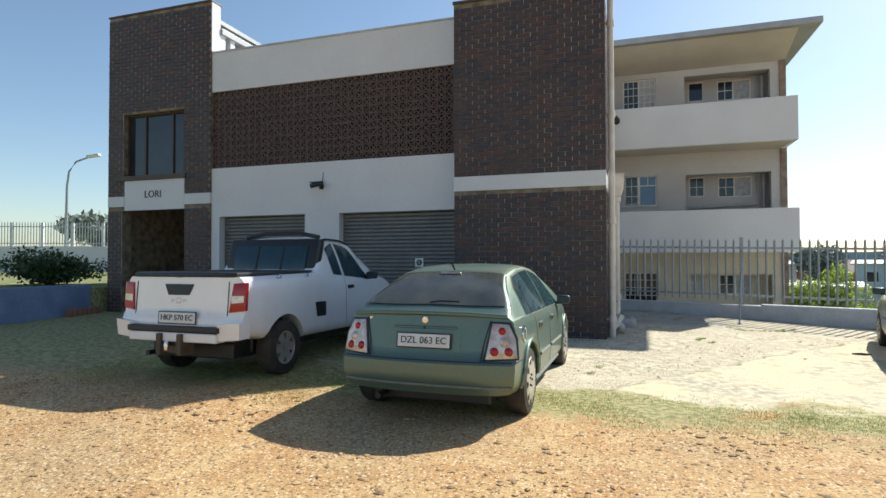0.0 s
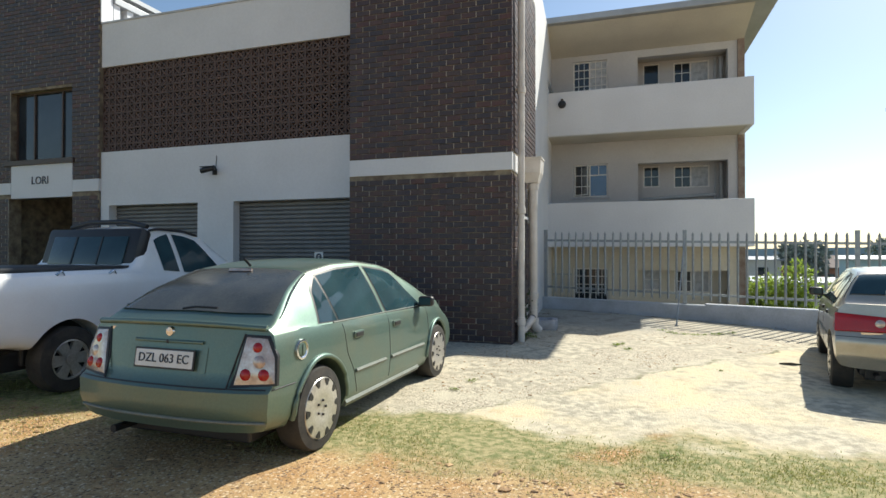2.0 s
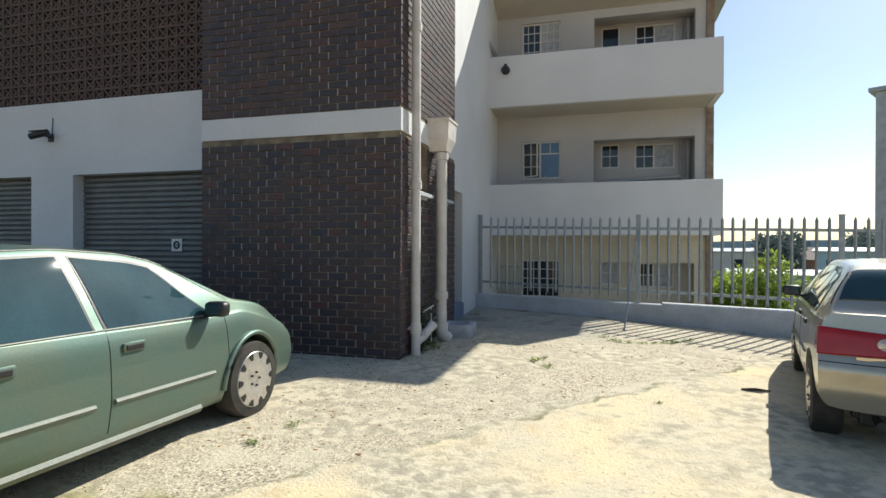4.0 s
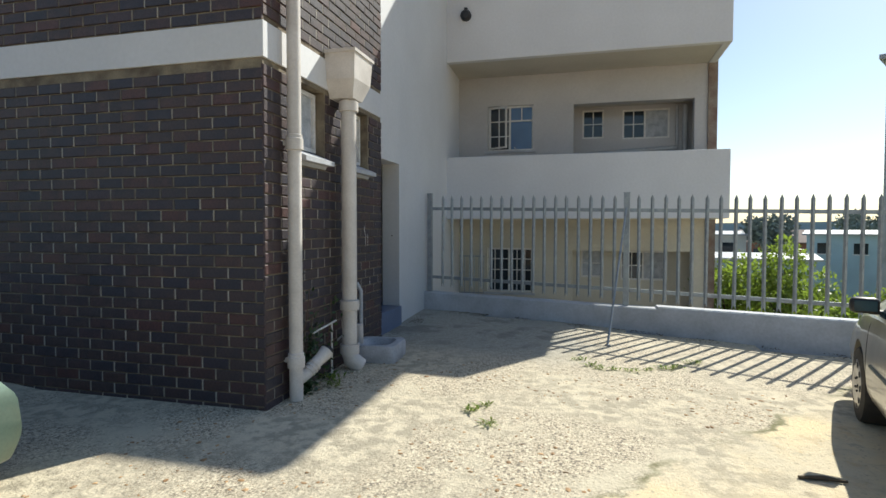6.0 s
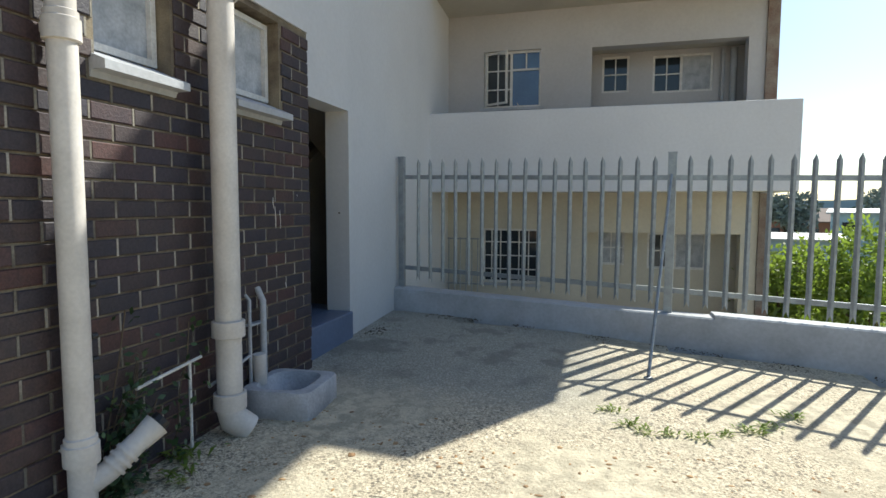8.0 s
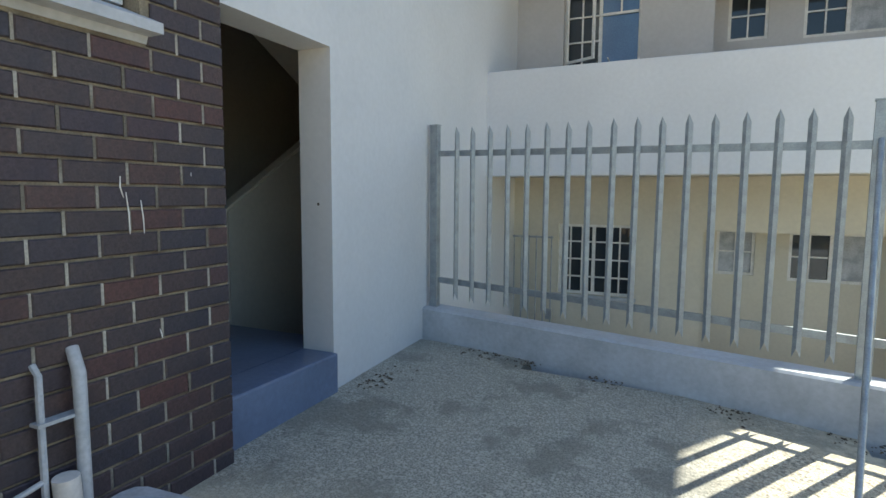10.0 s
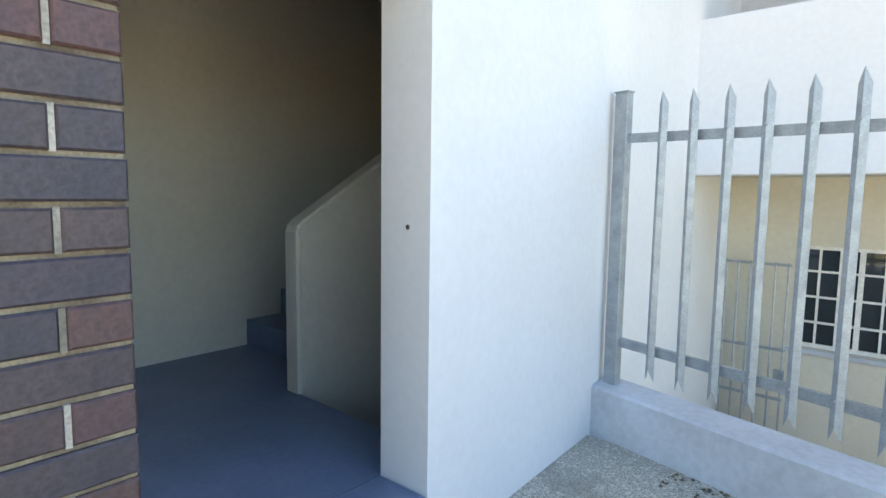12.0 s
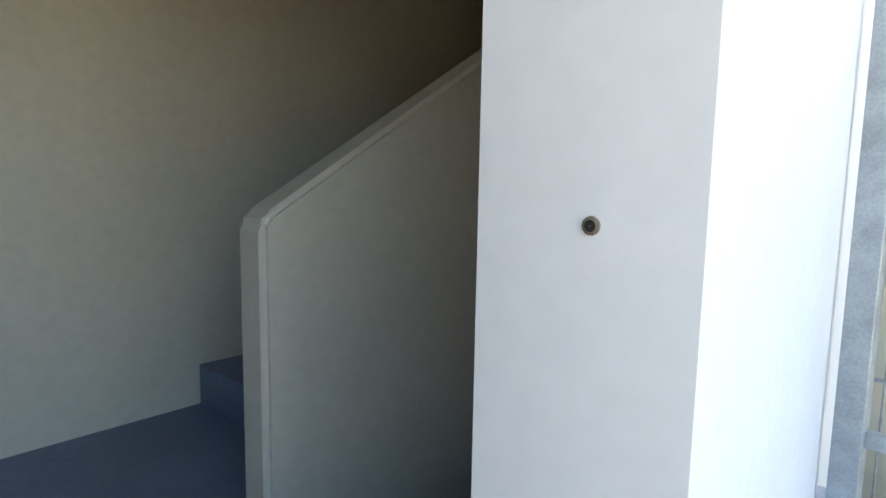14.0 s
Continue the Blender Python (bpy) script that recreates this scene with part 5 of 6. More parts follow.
    part("bumper_step", Mesh().box(-0.62, 0.62, -0.065, 0.14, 0.485, 0.55, 0.012), BLACK, t, "black bumper step")
    m = Mesh().box(-0.17, -0.11, -0.1, 0.1, 0.24, 0.47, 0.008).box(0.11, 0.17, -0.1, 0.1, 0.24, 0.47, 0.008).box(-0.17, 0.17, -0.06, 0.0, 0.26, 0.34, 0.008)
    part("tow_bar", m, BARK, t, "rusty tow bar")
    part("tow_ball", Mesh().tube([(0, -0.12, 0.3), (0, -0.12, 0.36), (0, -0.12, 0.4)], [0.02, 0.028, 0.012], 10), CHROME, t, smooth=50)
    car_lower(t, shape, wheels, r, 0.2, "spoke", 0.09)


white_pickup()


def silver_hatchback():
    shape = CarShape(3.95, 1.66,
                     top=[(0, 0.95), (0.1, 0.98), (0.2, 1.06), (0.42, 1.24), (0.65, 1.3), (1.2, 1.33), (1.9, 1.32), (2.25, 1.25), (2.85, 0.95), (3.4, 0.87), (3.95, 0.66)],
                     belt=[(0, 0.91), (1.5, 0.89), (2.8, 0.86), (3.95, 0.68)],
                     low=[(0, 0.3), (0.5, 0.24), (3.2, 0.22), (3.95, 0.25)],
                     plan=[(0, 0.97), (0.6, 1.0), (3.0, 1.0), (3.95, 0.92)], roof=[(0, 0.8), (0.5, 0.7), (2.2, 0.7), (2.9, 0.8), (3.95, 0.85)],
                     rear_lean=[(0.25, 0.07), (0.42, 0.0), (0.6, 0.0), (0.64, 0.05), (0.98, 0.12)], front_lean=[(0.2, 0.08), (0.4, 0.0), (0.6, 0.03), (0.8, 0.3)], bow=0.08)
    t = thing("hatchback_car", "champagne silver hatchback car with red tail lamps parked on concrete", "car", (4.147, 8.19, 0.0), -13.5)
    wheels, r = (0.56, 2.98), 0.29
    part("body", shape.body("body", SILVERCAR, wheels, r), SILVERCAR, t)
    for s in (-1, 1):
        lo, hi = 0.59, 0.745
        part("quarter_window", shape.patch([(0.66, lo), (0.92, lo), (0.88, hi), (0.72, hi - 0.03)], s), TINT, t, smooth=60)
        part("rear_side_window", shape.patch([(0.96, lo), (1.66, lo), (1.6, hi), (0.92, hi)], s), TINT, t, smooth=60)
        part("front_side_window", shape.patch([(1.72, lo), (2.62, lo), (2.16, hi - 0.01), (1.66, hi)], s), TINT, t, smooth=60)
        part("door_seam", shape.line([(1.69, 0.88), (1.69, 0.3)], s, 0.004, -0.001), BLACK, t)
        part("door_seam", shape.line([(2.66, 0.86), (2.66, 0.3)], s, 0.004, -0.001), BLACK, t)
        part("rubbing_strip", shape.line([(0.95, 0.55), (2.7, 0.53)], s, 0.014), DULLMETAL, t, smooth=50)
        for y in (1.08, 1.85):
            part("door_handle", Mesh().box(-0.015, 0.015, -0.07, 0.07, -0.02, 0.02, 0.008), BLACK, t).matrix_local = Matrix.Translation(shape.skin(y, shape.s_of(y, 0.79), s, 0.004))
        mirror(t, shape, 2.52, 0.9, s, BLACK)
        out = dense([(s * 0.36, 0.68), (s * 0.81, 0.67), (s * 0.8, 0.86), (s * 0.36, 0.83)])
        lamp = lamp_block(t, shape, out, RED, 0.01, "long red tail lamp with clear round lens")
        part("lens", Mesh().lathe([(0.0005, -0.012), (0.035, -0.008), (0.045, 0.002)], shape.rear(s * 0.43, 0.76, 0.016), "y", 16), CLEAR, lamp, smooth=50)
        a, b = shape.s_of(0.1, 0.69), shape.s_of(0.1, 0.865)
        part("side_lens", shape.patch([(0.0, a), (0.16, a), (0.12, b), (0.0, b)], s, 0.008, 8, 6), AMBER, t, "amber corner of the tail lamp", smooth=50)
    part("windscreen", shape.screen(2.8, 2.32, 0.7, 0.76, 0.006), TINT, t, smooth=60)
    part("rear_screen", shape.screen(0.19, 0.5, 0.7, 0.76, 0.008), TINT, t, "dark rear screen", smooth=60)
    part("screen_sticker", Mesh().box(-0.12, 0.12, -0.004, 0.004, -0.025, 0.025), PLATE, t).matrix_local = Matrix.Translation(shape.rear(-0.25, 1.07, 0.02) + Vector((0, 0.1, 0)))
    part("tailgate_seam", Mesh().tube([shape.rear(x / 10, 0.62, 0.002) for x in range(-8, 9)], 0.006, 6), BLACK, t)
    part("wiper", Mesh().tube([(0.0, 0.2, 1.06), (0.1, 0.23, 1.09), (0.32, 0.25, 1.09)], 0.009, 6), BLACK, t)
    part("badge_letters", Mesh().box(-0.09, 0.09, -0.003, 0.003, -0.01, 0.01), CHROME, t).matrix_local = Matrix.Translation(shape.rear(-0.5, 0.66, 0.006))
    car_lower(t, shape, wheels, r, 0.19, "trim")


silver_hatchback()


# ---- the raised garden by the entrance ----
def garden():
    tagged(part("wall_garden", Mesh().box(-12.5, -12.28, -6, 10.15, -0.1, 0.9, 0.015), BLUEWALL), "blue painted garden retaining wall", "wall", kind="structure")
    tagged(part("step_garden", Mesh().box(-12.27, -11.7, 8.4, 10.4, -0.1, 0.16, 0.015), BLUEWALL), "blue painted low step by the entrance", "step", kind="structure")
    t = thing("brick_edging", "row of brown bricks edging the entrance bed", "edging", (-12.1, 9.4, 0.16))
    for k in range(7):
        part("brick", Mesh().box(-0.05, 0.05, 0.12 * k, 0.12 * k + 0.1, 0, 0.2, 0.006), HOUSERED, t)


garden()


def leaves(m, centre, radii, count, size, rng, flat=0.0):
    """Leaf blades scattered in an uneven crown."""
    for _ in range(count):
        d = Vector((rng.gauss(0, 1), rng.gauss(0, 1), rng.gauss(0, 1))).normalized()
        k = rng.uniform(0.55, 1.0) * (1 + 0.35 * noise.noise(d * 2.3 + Vector(centre)))
        p = Vector(centre) + Vector((d.x * radii[0], d.y * radii[1], d.z * radii[2])) * k
        a = Vector((rng.gauss(0, 1), rng.gauss(0, 1), rng.gauss(0, 1) + 0.3)).normalized()
        b = a.cross(Vector((rng.gauss(0, 1), rng.gauss(0, 1), rng.gauss(0, 1)))).normalized()
        s = size * rng.uniform(0.6, 1.4)
        m.add([p, p + a * s * 0.5 + b * s * 0.24, p + a * s, p + a * s * 0.5 - b * s * 0.24], [(0, 1, 2, 3)])


def bush(at, radii, count, size, mat, label, name="bush", seed=1, clumps=7):
    rng = random.Random(seed)
    t = thing(name, label, "shrub", at)
    stem = Mesh()
    crown = Mesh()
    for k in range(clumps):
        a = rng.uniform(0, 6.28)
        q = rng.uniform(0.1, 0.75)
        c = Vector((math.cos(a) * radii[0] * q, math.sin(a) * radii[1] * q, radii[2] * rng.uniform(0.45, 1.15)))
        stem.tube([(0, 0, 0), c * 0.5, c], [0.04, 0.025, 0.01], 6)
        leaves(crown, c, (radii[0] * 0.55, radii[1] * 0.55, radii[2] * 0.5), count // clumps, size, rng)
    part("stems", stem, BARK, t)
    part("crown", crown, mat, t)
    return t


bush((-15.1, 11.2, 0.8), (1.45, 1.1, 0.62), 6500, 0.1, DARKLEAF, "dark green rounded bush in the raised garden", seed=3, clumps=11)
bush((-12.8, 12.3, 0.8), (0.5, 0.6, 0.2), 900, 0.1, DARKLEAF, "low dark plants beside the entrance tower", seed=5)


def far_fence():
    """A white wall with white palisades, on the far side of the garden."""
    t = thing("boundary_wall", "white boundary wall with white palisade fence on top", "wall", (-27, 27, 0.0), 25, kind="structure")
    part("wall", Mesh().box(-18, 16, 0, 0.25, 0.3, 2.35), WHITE, t)
    for k in range(-10, 10):
        part("post", Mesh().box(k * 1.7 - 0.07, k * 1.7 + 0.07, 0.05, 0.2, 2.35, 3.75), WHITE, t)
    m = Mesh()
    for k in range(210):
        x = -18 + 0.16 * k
        m.add([(x - 0.03, 0.1, 2.38), (x + 0.03, 0.1, 2.38), (x + 0.03, 0.1, 3.7), (x, 0.1, 3.85), (x - 0.03, 0.1, 3.7)], [(0, 1, 2, 3, 4)])
    tagged(part("pales", m, WHITE, t), kind="stuff")
    for z in (2.5, 3.5):
        part("rail", Mesh().box(-18, 16, 0.1, 0.14, z, z + 0.05), WHITE, t)


far_fence()


def street_lamp():
    t = thing("street_lamp", "tall grey street lamp with a curved arm", "street lamp", (-33.0, 25.5, 0.5))
    part("pole", Mesh().tube([(0, 0, 0), (0.1, 0, 5.6), (0.25, 0, 6.5), (0.7, 0.1, 7.1), (1.6, 0.2, 7.35)], [0.1, 0.07, 0.06, 0.055, 0.05], 10), STEEL, t, smooth=50)
    part("head", Mesh().box(-0.45, 0.45, -0.14, 0.14, -0.09, 0.09, 0.05), FRAME, t, smooth=50).matrix_local = pose(1.95, 0.25, 7.42, 0, -4, 5)


street_lamp()


def tree(at, h, r, seed, mat=FARLEAF, count=2200, size=0.45):
    rng = random.Random(seed)
    t = thing("tree", "distant tree with a broad crown, haze in its leaf colour", "tree", at)
    trunk, crown = Mesh(), Mesh()
    trunk.tube([(0, 0, 0), (0.1, 0, h * 0.35), (0, 0.1, h * 0.6)], [0.25, 0.18, 0.1], 8)
    for k in range(8):
        a = 6.28 * k / 8 + rng.uniform(-0.3, 0.3)
        c = Vector((math.cos(a) * r * 0.65, math.sin(a) * r * 0.65, h * rng.uniform(0.62, 0.9)))
        trunk.tube([(0, 0, h * 0.4), c * 0.6 + Vector((0, 0, h * 0.2)), c], [0.12, 0.07, 0.03], 6)
        leaves(crown, c, (r * 0.5, r * 0.5, h * 0.16), count // 8, size, rng)
    part("trunk", trunk, BARK, t)
    part("crown", crown, mat, t)


for k, (x, y, z, h, r) in enumerate([(-38, 32, 0.5, 4.4, 2.6), (-30, 34, 0.5, 4.0, 2.4), (-26, 36, 0.5, 4.2, 3.0), (17.5, 62, -4.2, 6.6, 2.0), (27, 66, -4.2, 7.4, 2.6), (44, 62, -4, 5.6, 2.6)] ):
    tree((x, y, z), h, r, 20 + k)


def shrubbery():
    """The overgrown plants past the fence."""
    rng = random.Random(8)
    for k in range(11):
        x = 4.9 + 0.85 * k + rng.uniform(-0.25, 0.25)
        y = 17.2 + rng.uniform(-0.8, 1.6) - 0.12 * k
        bush((x, y, -0.55), (0.8, 0.8, 0.66 + 0.5 * (k in (0, 1))), 3600, 0.095, LEAF, "bright green overgrown shrub behind the palisade fence", "shrub", 40 + k, 11)
    for k in range(9):
        x = 5.5 + 1.7 * k
        bush((x, 21.5 + rng.uniform(-1.5, 2), -1.2), (1.3, 1.2, 0.72), 1100, 0.25, LEAF, "green shrub on the slope below the yard", "shrub", 70 + k, 6)


shrubbery()


def house(at, size, turn, mat, label, roof_h=1.2, wins=3):
    w, d, h = size
    t = thing("house", label, "house", at, turn)
    part("wall", Mesh().box(-w / 2, w / 2, 0, d, 0, h), mat, t)
    m = Mesh().prism([(-0.4, h), (d / 2, h + roof_h), (d + 0.4, h), (d + 0.4, h - 0.12), (-0.4, h - 0.12)], lambda a, b, q: (-w / 2 - 0.3 + q, a, b), w + 0.6)
    part("roof", m, HOUSEROOF if roof_h > 0.5 else ROOF, t)
    for k in range(wins):
        x = -w / 2 + w * (k + 0.5) / wins
        win = part("window", Mesh().box(x - 0.45, x + 0.45, -0.04, 0.05, h - 1.6, h - 0.75), PANE, t)
        part("frame", Mesh().box(x - 0.52, x + 0.52, -0.06, 0.04, h - 1.68, h - 1.6), FRAME, win)
    part("door", Mesh().box(w * 0.1 - 0.5, w * 0.1 + 0.5, -0.05, 0.04, 0, 2.1), DARKFRAME, t)


house((14, 50, -4.2), (6, 6, 3.6), -10, HOUSEBLUE, "distant blue walled house below the yard", 0.3, 2)
house((11, 62, -4.2), (9, 6, 5.2), -8, HOUSEWALL, "distant pale two-storey house with flat roof", 0.3, 3)
house((22.0, 76, -4.2), (7, 6, 4.2), -14, HOUSERED, "distant brick house with brown tiled roof", 1.4, 2)
house((23.4, 56, -4.2), (9.5, 6, 5.3), -22, HOUSEPALE, "distant pale blue two-storey house with small windows", 0.3, 4)
house((40, 48, -4.2), (16, 7, 4.8), -18, HOUSEWALL, "distant long pale house with small windows", 0.4, 5)
house((45, 78, -4.2), (14, 8, 5.6), -20, HOUSEWALL, "distant pale house on the far slope", 1.2, 4)


def neighbour():
    t = thing("apartment_building", "tall plain grey neighbouring building", "building", (11.95, 29.3, -3), -32)
    part("wall", Mesh().box(0, 14, 0, 10, 0, 10.4), KERB, t)
    part("roof", Mesh().box(-0.2, 14.2, -0.2, 10.2, 10.4, 10.55), ROOF, t)


neighbour()


def hills():
    m = Mesh()
    n = 90
    for k in range(n):
        a = math.pi * (0.1 + 0.9 * k / (n - 1))
        h = 6 + 9 * (0.5 + 0.5 * noise.noise((k * 0.13, 0, 0))) + 3 * noise.noise((k * 0.5, 3, 0))
        m.v += [(900 * math.cos(a), 900 * math.sin(a), -8), (900 * math.cos(a), 900 * math.sin(a), h)]
    m.f += [(2 * k, 2 * k + 2, 2 * k + 3, 2 * k + 1) for k in range(n - 1)]
    tagged(part("backdrop_hills", m, HAZE), "hazy blue hills on the horizon", "hills", kind="structure")


hills()


# ---- small things on the ground ----
def stones():
    rng = random.Random(4)
    bm = bmesh.new()
    bmesh.ops.create_icosphere(bm, subdivisions=1, radius=1)
    base = [p.co.copy() for p in bm.verts]
    bm.verts.index_update()
    faces = [[p.index for p in f.verts] for f in bm.faces]
    bm.free()
    m = Mesh()
    for k in range(24000):
        if k < 13000:
            x, y = rng.uniform(-7, 5), rng.uniform(0.6, 5.4)
        else:
            x, y = rng.uniform(-1, 6), rng.uniform(6.5, 14.0)
        s = 0.005 + 0.024 * rng.random() ** 6 if k % 900 else rng.uniform(0.025, 0.04)
        if k >= 13000:
            s *= 0.6
            if noise.noise((x * 1.1, y * 1.1, 7)) < -0.1 or x - 0.82 * (y - 6.43) > -0.4:
                continue
        if (x < -0.3 and y > 10) or y > 11.8:
            continue
        f = Vector((rng.uniform(0.6, 1.7), rng.uniform(0.6, 1.7), rng.uniform(0.25, 0.6))) * s
        z = ground_z(x, y)
        m.add([(x + p.x * f.x * rng.uniform(0.6, 1.3), y + p.y * f.y * rng.uniform(0.6, 1.3), z + p.z * f.z) for p in base], faces)
    tagged(part("gravel", m, STONE), "loose brown gravel and small stones on the earth", "gravel", kind="stuff")


def grass():
    rng = random.Random(6)
    m = Mesh()
    count = 0
    while count < 26000:
        x, y = rng.uniform(-6.5, 5.5), rng.uniform(4.6, 7.6)
        strip = 5.75 + 0.45 * noise.noise((x * 0.7, 2, 0)) if x > -2.8 else 5.4
        density = math.exp(-((y - strip) / (0.42 if x > -2.8 else 0.8)) ** 2) * (0.5 + 0.9 * noise.noise((x * 1.6, y * 1.6, 1)))
        if rng.random() > density:
            continue
        h, a = rng.uniform(0.008, 0.024), rng.uniform(0, 6.28)
        z = ground_z(x, y)
        d = Vector((math.cos(a), math.sin(a), 0))
        lean = Vector((rng.gauss(0, 0.5), rng.gauss(0, 0.5), 0)) * h
        p = Vector((x, y, z))
        m.add([p - d * 0.0035, p + d * 0.0035, p + lean + Vector((0, 0, h))], [(0, 1, 2)])
        count += 1
    tagged(part("grass", m, GRASS), "short dry grass strip worn thin by cars", "grass", kind="stuff")


stones()
grass()


def weed(x, y, s, seed):
    rng = random.Random(seed)
    t = thing("weed", "small green weed growing from a crack in concrete", "plant", (x, y, ground_z(x, y)), group="weeds in the yard")
    m = Mesh()
    for _ in range(26):
        a, l = rng.uniform(0, 6.28), s * rng.uniform(0.4, 1)
        d, q = Vector((math.cos(a), math.sin(a), 0)), Vector((-math.sin(a), math.cos(a), 0))
        o = Vector((rng.gauss(0, s * 0.4), rng.gauss(0, s * 0.4), 0))
        m.add([o, o + d * l * 0.5 + q * l * 0.14 + Vector((0, 0, l * 0.4)), o + d * l + Vector((0, 0, l * 0.45)), o + d * l * 0.5 - q * l * 0.14 + Vector((0, 0, l * 0.4))], [(0, 1, 2, 3)])
    part("leaves", m, LEAF, t)


for k, (x, y, s) in enumerate([(1.18, 10.5, 0.09), (1.34, 10.22, 0.07), (1.27, 10.62, 0.06), (1.95, 12.3, 0.07), (2.05, 12.1, 0.08), (2.15, 12.03, 0.07), (2.28, 12.05, 0.06), (2.44, 12.07, 0.07), (2.6, 12.15, 0.06), (2.8, 12.28, 0.09), (2.9, 12.4, 0.07), (3.1, 12.62, 0.09), (-0.45, 7.4, 0.06), (-0.37, 7.8, 0.06), (2.4, 9.2, 0.04), (-0.12, 10.75, 0.1), (-0.22, 10.95, 0.12), (1.6, 6.0, 0.06)]):
    weed(x, y, s, 100 + k)


def creeper():
    """A dark creeping plant on the bricks between the two pipes."""
    rng = random.Random(31)
    t = thing("creeper", "dark green creeping weed growing up the brick wall", "plant", (XB + 0.03, 10.72, 0.12))
    stems, blades = Mesh(), Mesh()
    for k in range(9):
        y, top = rng.uniform(-0.2, 0.26), rng.uniform(0.35, 1.0)
        path = [(rng.uniform(0.0, 0.04), y + 0.05 * noise.noise((k, j, 0)) + 0.04 * (j - 2), top * j / 4) for j in range(5)]
        stems.tube(path, 0.004, 5)
        for _ in range(60):
            q = rng.random() ** 1.4 * 3.99
            j = int(q)
            p = Vector(path[j]).lerp(Vector(path[j + 1]), q - j) + Vector((abs(rng.gauss(0, 0.035)), rng.gauss(0, 0.05), rng.gauss(0, 0.03)))
            a = Vector((rng.uniform(0.1, 1), rng.gauss(0, 1), rng.gauss(0, 0.8))).normalized()
            b = a.cross(Vector((rng.gauss(0, 1), rng.gauss(0, 1), 1))).normalized()
            l = rng.uniform(0.025, 0.06)
            blades.add([p, p + a * l * 0.5 + b * l * 0.28, p + a * l, p + a * l * 0.5 - b * l * 0.28], [(0, 1, 2, 3)])
    part("stems", stems, BARK, t)
    part("leaves", blades, DARKLEAF, t)
    r = thing("water_pipe", "thin white water pipe bent beside the creeping weed", "pipe", (-0.26, 11.02, 0.12))
    part("upright", Mesh().tube([(0, 0, 0.0), (0, 0, 0.5)], 0.009, 8), FRAME, r, smooth=50)
    part("arm", Mesh().tube([(0, 0.09, 0.5), (0, -0.36, 0.46)], 0.009, 8), FRAME, r, smooth=50)


creeper()


def debris():
    """Dark clods and leaf litter along the foot of the kerb and in the corner."""
    rng = random.Random(12)
    m = Mesh()
    for k in range(800):
        x = rng.uniform(-0.4, 5.5)
        y = fence_at(x)[0] - 0.13 - abs(rng.gauss(0, 0.1))
        if k > 740:
            x, y = -0.36 + abs(rng.gauss(0, 0.1)), 13.75 + rng.gauss(0, 0.12)
        if noise.noise((x * 1.7, 5, 0)) < -0.05 and k <= 740:
            continue
        a, l = rng.uniform(0, 6.28), rng.uniform(0.005, 0.017)
        d, q = Vector((math.cos(a), math.sin(a), 0)) * l, Vector((-math.sin(a), math.cos(a), 0)) * l * 0.6
        o = Vector((x, y, ground_z(x, y) + 0.003))
        m.add([o - d, o - q, o + d, o + q, o + Vector((0, 0, l * 0.6))], [(0, 1, 4), (1, 2, 4), (2, 3, 4), (3, 0, 4)])
    tagged(part("leaf_litter", m, BARK), "dark leaf litter and dirt along the kerb foot", "litter", kind="stuff")
    t = thing("stick", "short dark stick lying on the concrete", "stick", (3.35, 9.95, ground_z(3.35, 9.95)))
    part("twig", Mesh().tube([(-0.13, 0, 0.012), (0, 0.015, 0.015), (0.12, 0, 0.012)], [0.01, 0.014, 0.008], 7), BARK, t)


debris()


def paint_drips():
    t = thing("paint_drips", "thin white paint drips dried on the bricks", "paint mark", (XB + 0.001, 11.98, 1.45))
    rng = random.Random(2)
    for y, z, l in ((0.0, 0.0, 0.16), (0.06, -0.03, 0.14), (-0.02, 0.06, 0.08), (0.3, 0.1, 0.05), (0.12, -0.55, 0.04)):
        m = Mesh().tube([(0, y, z), (0.001, y + rng.uniform(-0.004, 0.008), z - l * 0.5), (0, y + 0.01, z - l)], [0.002, 0.003, 0.0015], 6)
        part("drip", m, FRAME, t)


paint_drips()


# ---- screen blocks and bricks ----
def screen_wall():
    t = thing("block_screen", "brown terracotta pierced block screen across the upper front", "screen", (-9.05, YW + 0.04, 3.58), kind="structure")
    nx, nz = 36, 11
    w, h = 5.97 / nx, 1.77 / nz
    m = Mesh()
    f = 0.019
    m.box(0, w, 0, 0.1, 0, f).box(0, w, 0, 0.1, h - f, h).box(0, f, 0, 0.1, f, h - f).box(w - f, w, 0, 0.1, f, h - f)
    for s in (-1, 1):
        c = Vector((w / 2, 0, h / 2))
        d, q = Vector((w * 0.48, 0, s * h * 0.48)), Vector((-s * 0.012, 0, 0.012))
        dep = Vector((0, 0.09 - 0.004 * s, 0))
        o = Vector((0, 0.014 + 0.003 * s, 0))
        m.add([c - d - q + o, c - d + q + o, c + d + q + o, c + d - q + o, c - d - q + dep, c - d + q + dep, c + d + q + dep, c + d - q + dep],
              [(0, 1, 2, 3), (1, 5, 6, 2), (0, 3, 7, 4), (4, 7, 6, 5)])
    shared = m.data("screen_block", TERRA)
    for i in range(nx):
        for j in range(nz):
            part("screen_block", shared, TERRA, t).location = (i * w, random.uniform(-0.002, 0.002), j * h)


screen_wall()


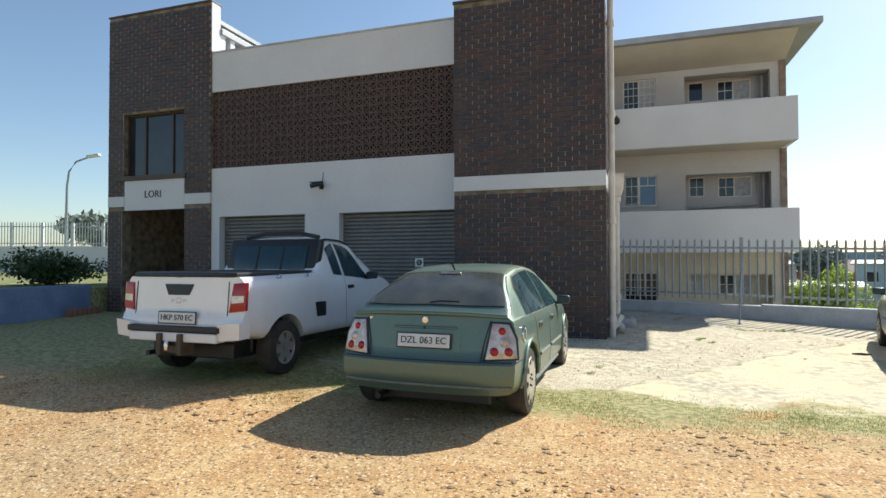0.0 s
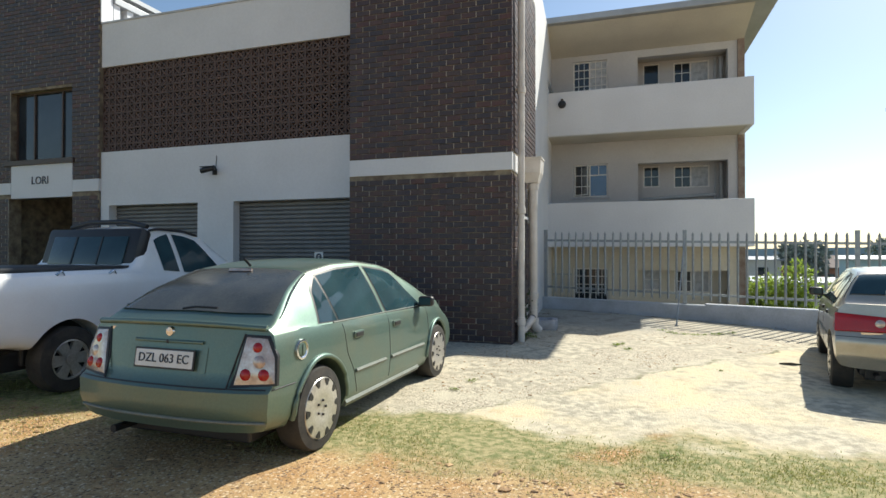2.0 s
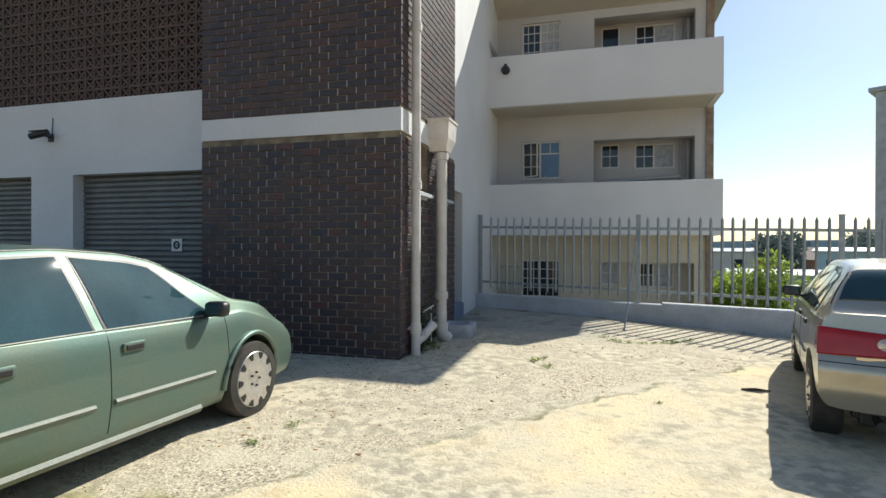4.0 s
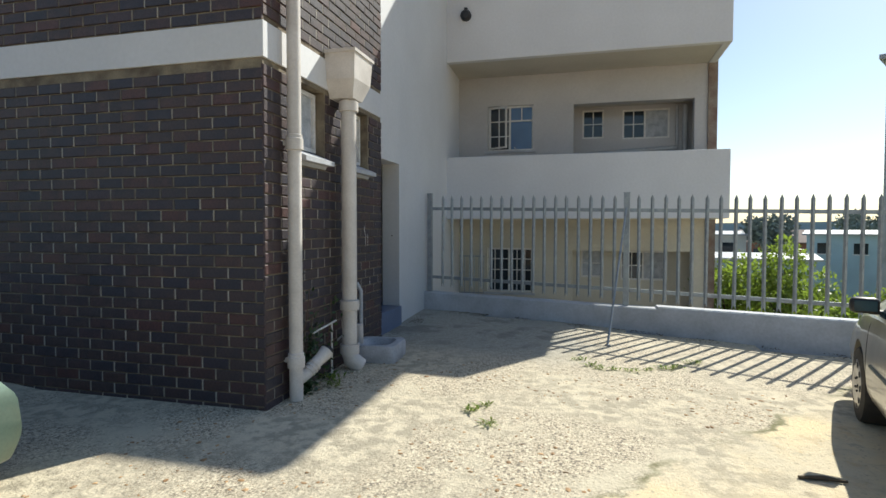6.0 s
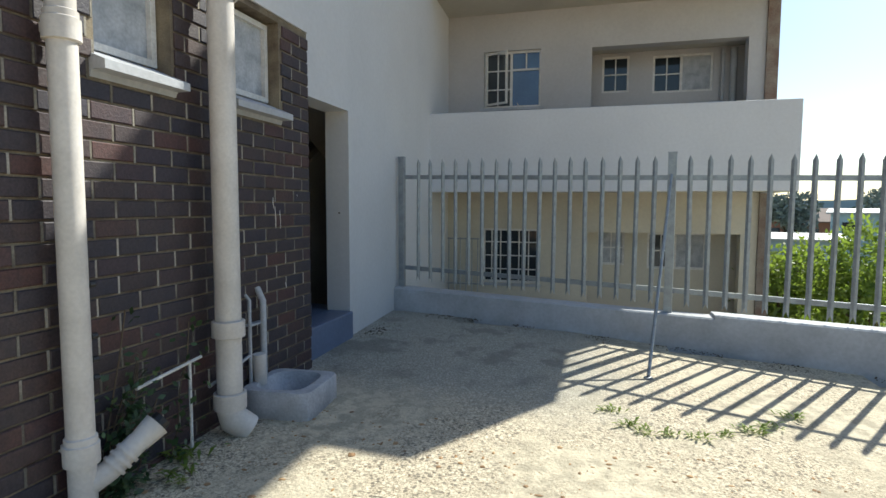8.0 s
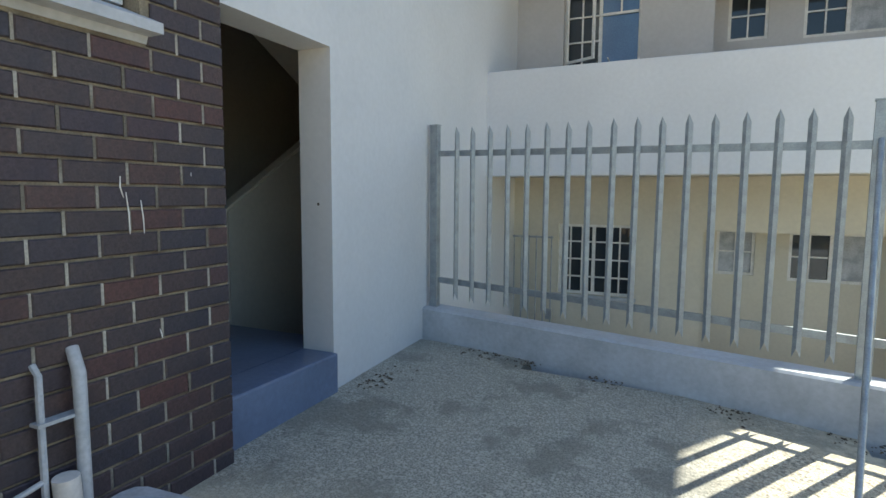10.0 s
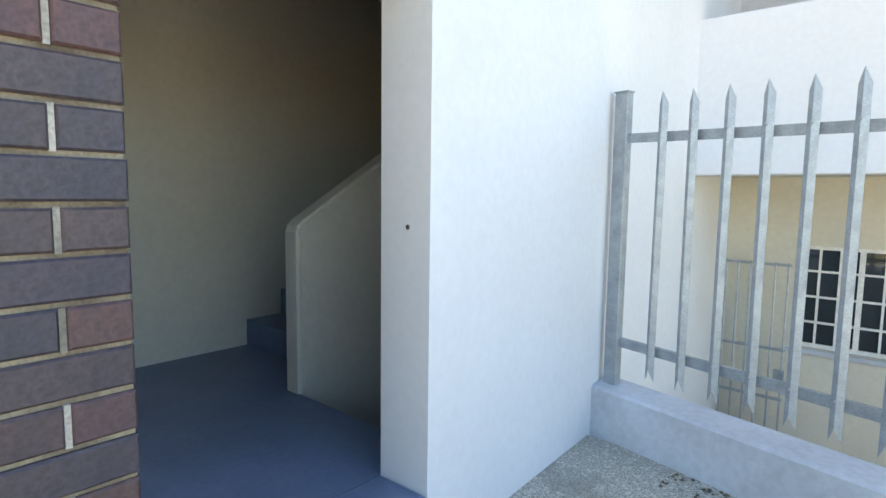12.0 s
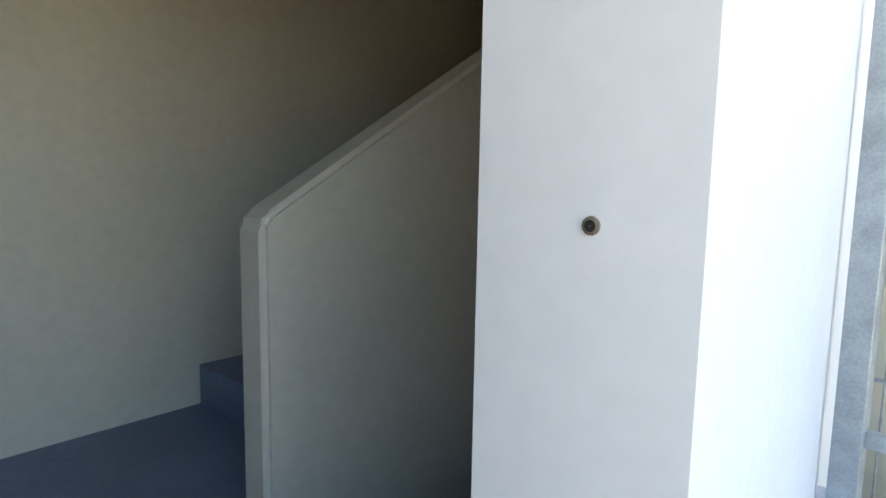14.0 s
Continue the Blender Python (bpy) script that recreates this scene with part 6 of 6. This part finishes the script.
def brick_mesh(l, h=COURSE - 0.011, d=0.02):
    """One brick's face with worn edges, along +a from 0, proud towards -b."""
    c = 0.005
    m = Mesh()
    m.add([(0, 0, 0), (l, 0, 0), (l, 0, h), (0, 0, h), (0, -d + c, 0), (l, -d + c, 0), (l, -d + c, h), (0, -d + c, h), (c, -d, c), (l - c, -d, c), (l - c, -d, h - c), (c, -d, h - c)],
          [(0, 1, 5, 4), (1, 2, 6, 5), (2, 3, 7, 6), (3, 0, 4, 7), (4, 5, 9, 8), (5, 6, 10, 9), (6, 7, 11, 10), (7, 4, 8, 11), (8, 9, 10, 11)])
    return m


def lay_bricks(a0, a1, z0, z1, holes, place, single, owner):
    """Half-bond courses over a face; those for which single(a, z) holds become parts, the rest one joined mesh."""
    cache, rest, joints = {}, Mesh(), Mesh()
    rng = random.Random(int(100 * a1 + z1))
    rows = int((z1 - z0) / COURSE)
    for r in range(rows):
        z = z0 + r * COURSE + 0.006
        a = a0 - (PITCH / 2 if r % 2 else 0)
        while a < a1 - 0.01:
            p, q = max(a, a0) + 0.004, min(a + PITCH, a1) - 0.007
            a += PITCH
            spans = [(p, q)]
            for h in holes:
                if h[2] < z + 0.08 and h[3] > z + 0.01:
                    spans = [s for u, v in spans for s in (((u, min(v, h[0])), (max(u, h[1]), v)))]
            for u, v in spans:
                if v - u < 0.025:
                    continue
                l = round(v - u, 3)
                if v < a1 - 0.03:
                    e, back = 0.0015 + rng.uniform(0, 0.002), -0.0165 - rng.uniform(0, 0.003)
                    corners = [(v - 0.001, back, z - e), (v + 0.01, back, z - e), (v + 0.01, back, z + 0.079), (v - 0.001, back, z + 0.079)]
                    joints.add([place @ Vector(c) for c in corners + [(x, 0, h_) for x, _, h_ in corners]], [(0, 1, 2, 3), (0, 4, 5, 1), (1, 5, 6, 2), (2, 6, 7, 3), (3, 7, 4, 0)])
                off = rng.uniform(-0.0025, 0.003)
                m = place @ Matrix.Translation((u, -off, z)) @ pose(0, 0, 0, rng.uniform(-0.4, 0.4), rng.uniform(-0.35, 0.35), 0)
                if single(u, z):
                    if l not in cache:
                        cache[l] = brick_mesh(l).data("brick", BRICK)
                    ob = part("brick", cache[l], BRICK, owner)
                    ob.matrix_local = m
                else:
                    b = brick_mesh(l)
                    rest.add([m @ Vector(w) for w in b.v], b.f)
    me = bpy.data.meshes.new("brickwork")
    me.from_pydata(rest.v, [], rest.f)
    me.materials.append(BRICK)
    tagged(part("brickwork", me, BRICK, owner), kind="stuff")
    tagged(part("upright_joints", joints, PERPEND, owner), kind="stuff")


BAND = (-20, 20, 2.75, 3.04)
lay_bricks(-3.08, XB, 0.03, 6.3, [BAND], pose(0, YC + 0.019, 0), lambda a, z: a > -1.3 and z < 2.3, wall_bay)
lay_bricks(YC, 12.48, 0.06, 6.3, [BAND] + [(a - 0.02, b + 0.02, c - 0.03, d + 0.01) for a, b, c, d in SIDE_WINDOWS], pose(XB - 0.019, 0, 0, 0, 0, 90), lambda a, z: a > 10.2 and z < 2.6, wall_side)
lay_bricks(-12.12, -9.05, 0.03, 7.43, [(-11.6, -9.78, 2.6, 3.4), BAND] + TOWER_HOLES, pose(0, YW - 0.032, 0), lambda a, z: False, wall_tower)
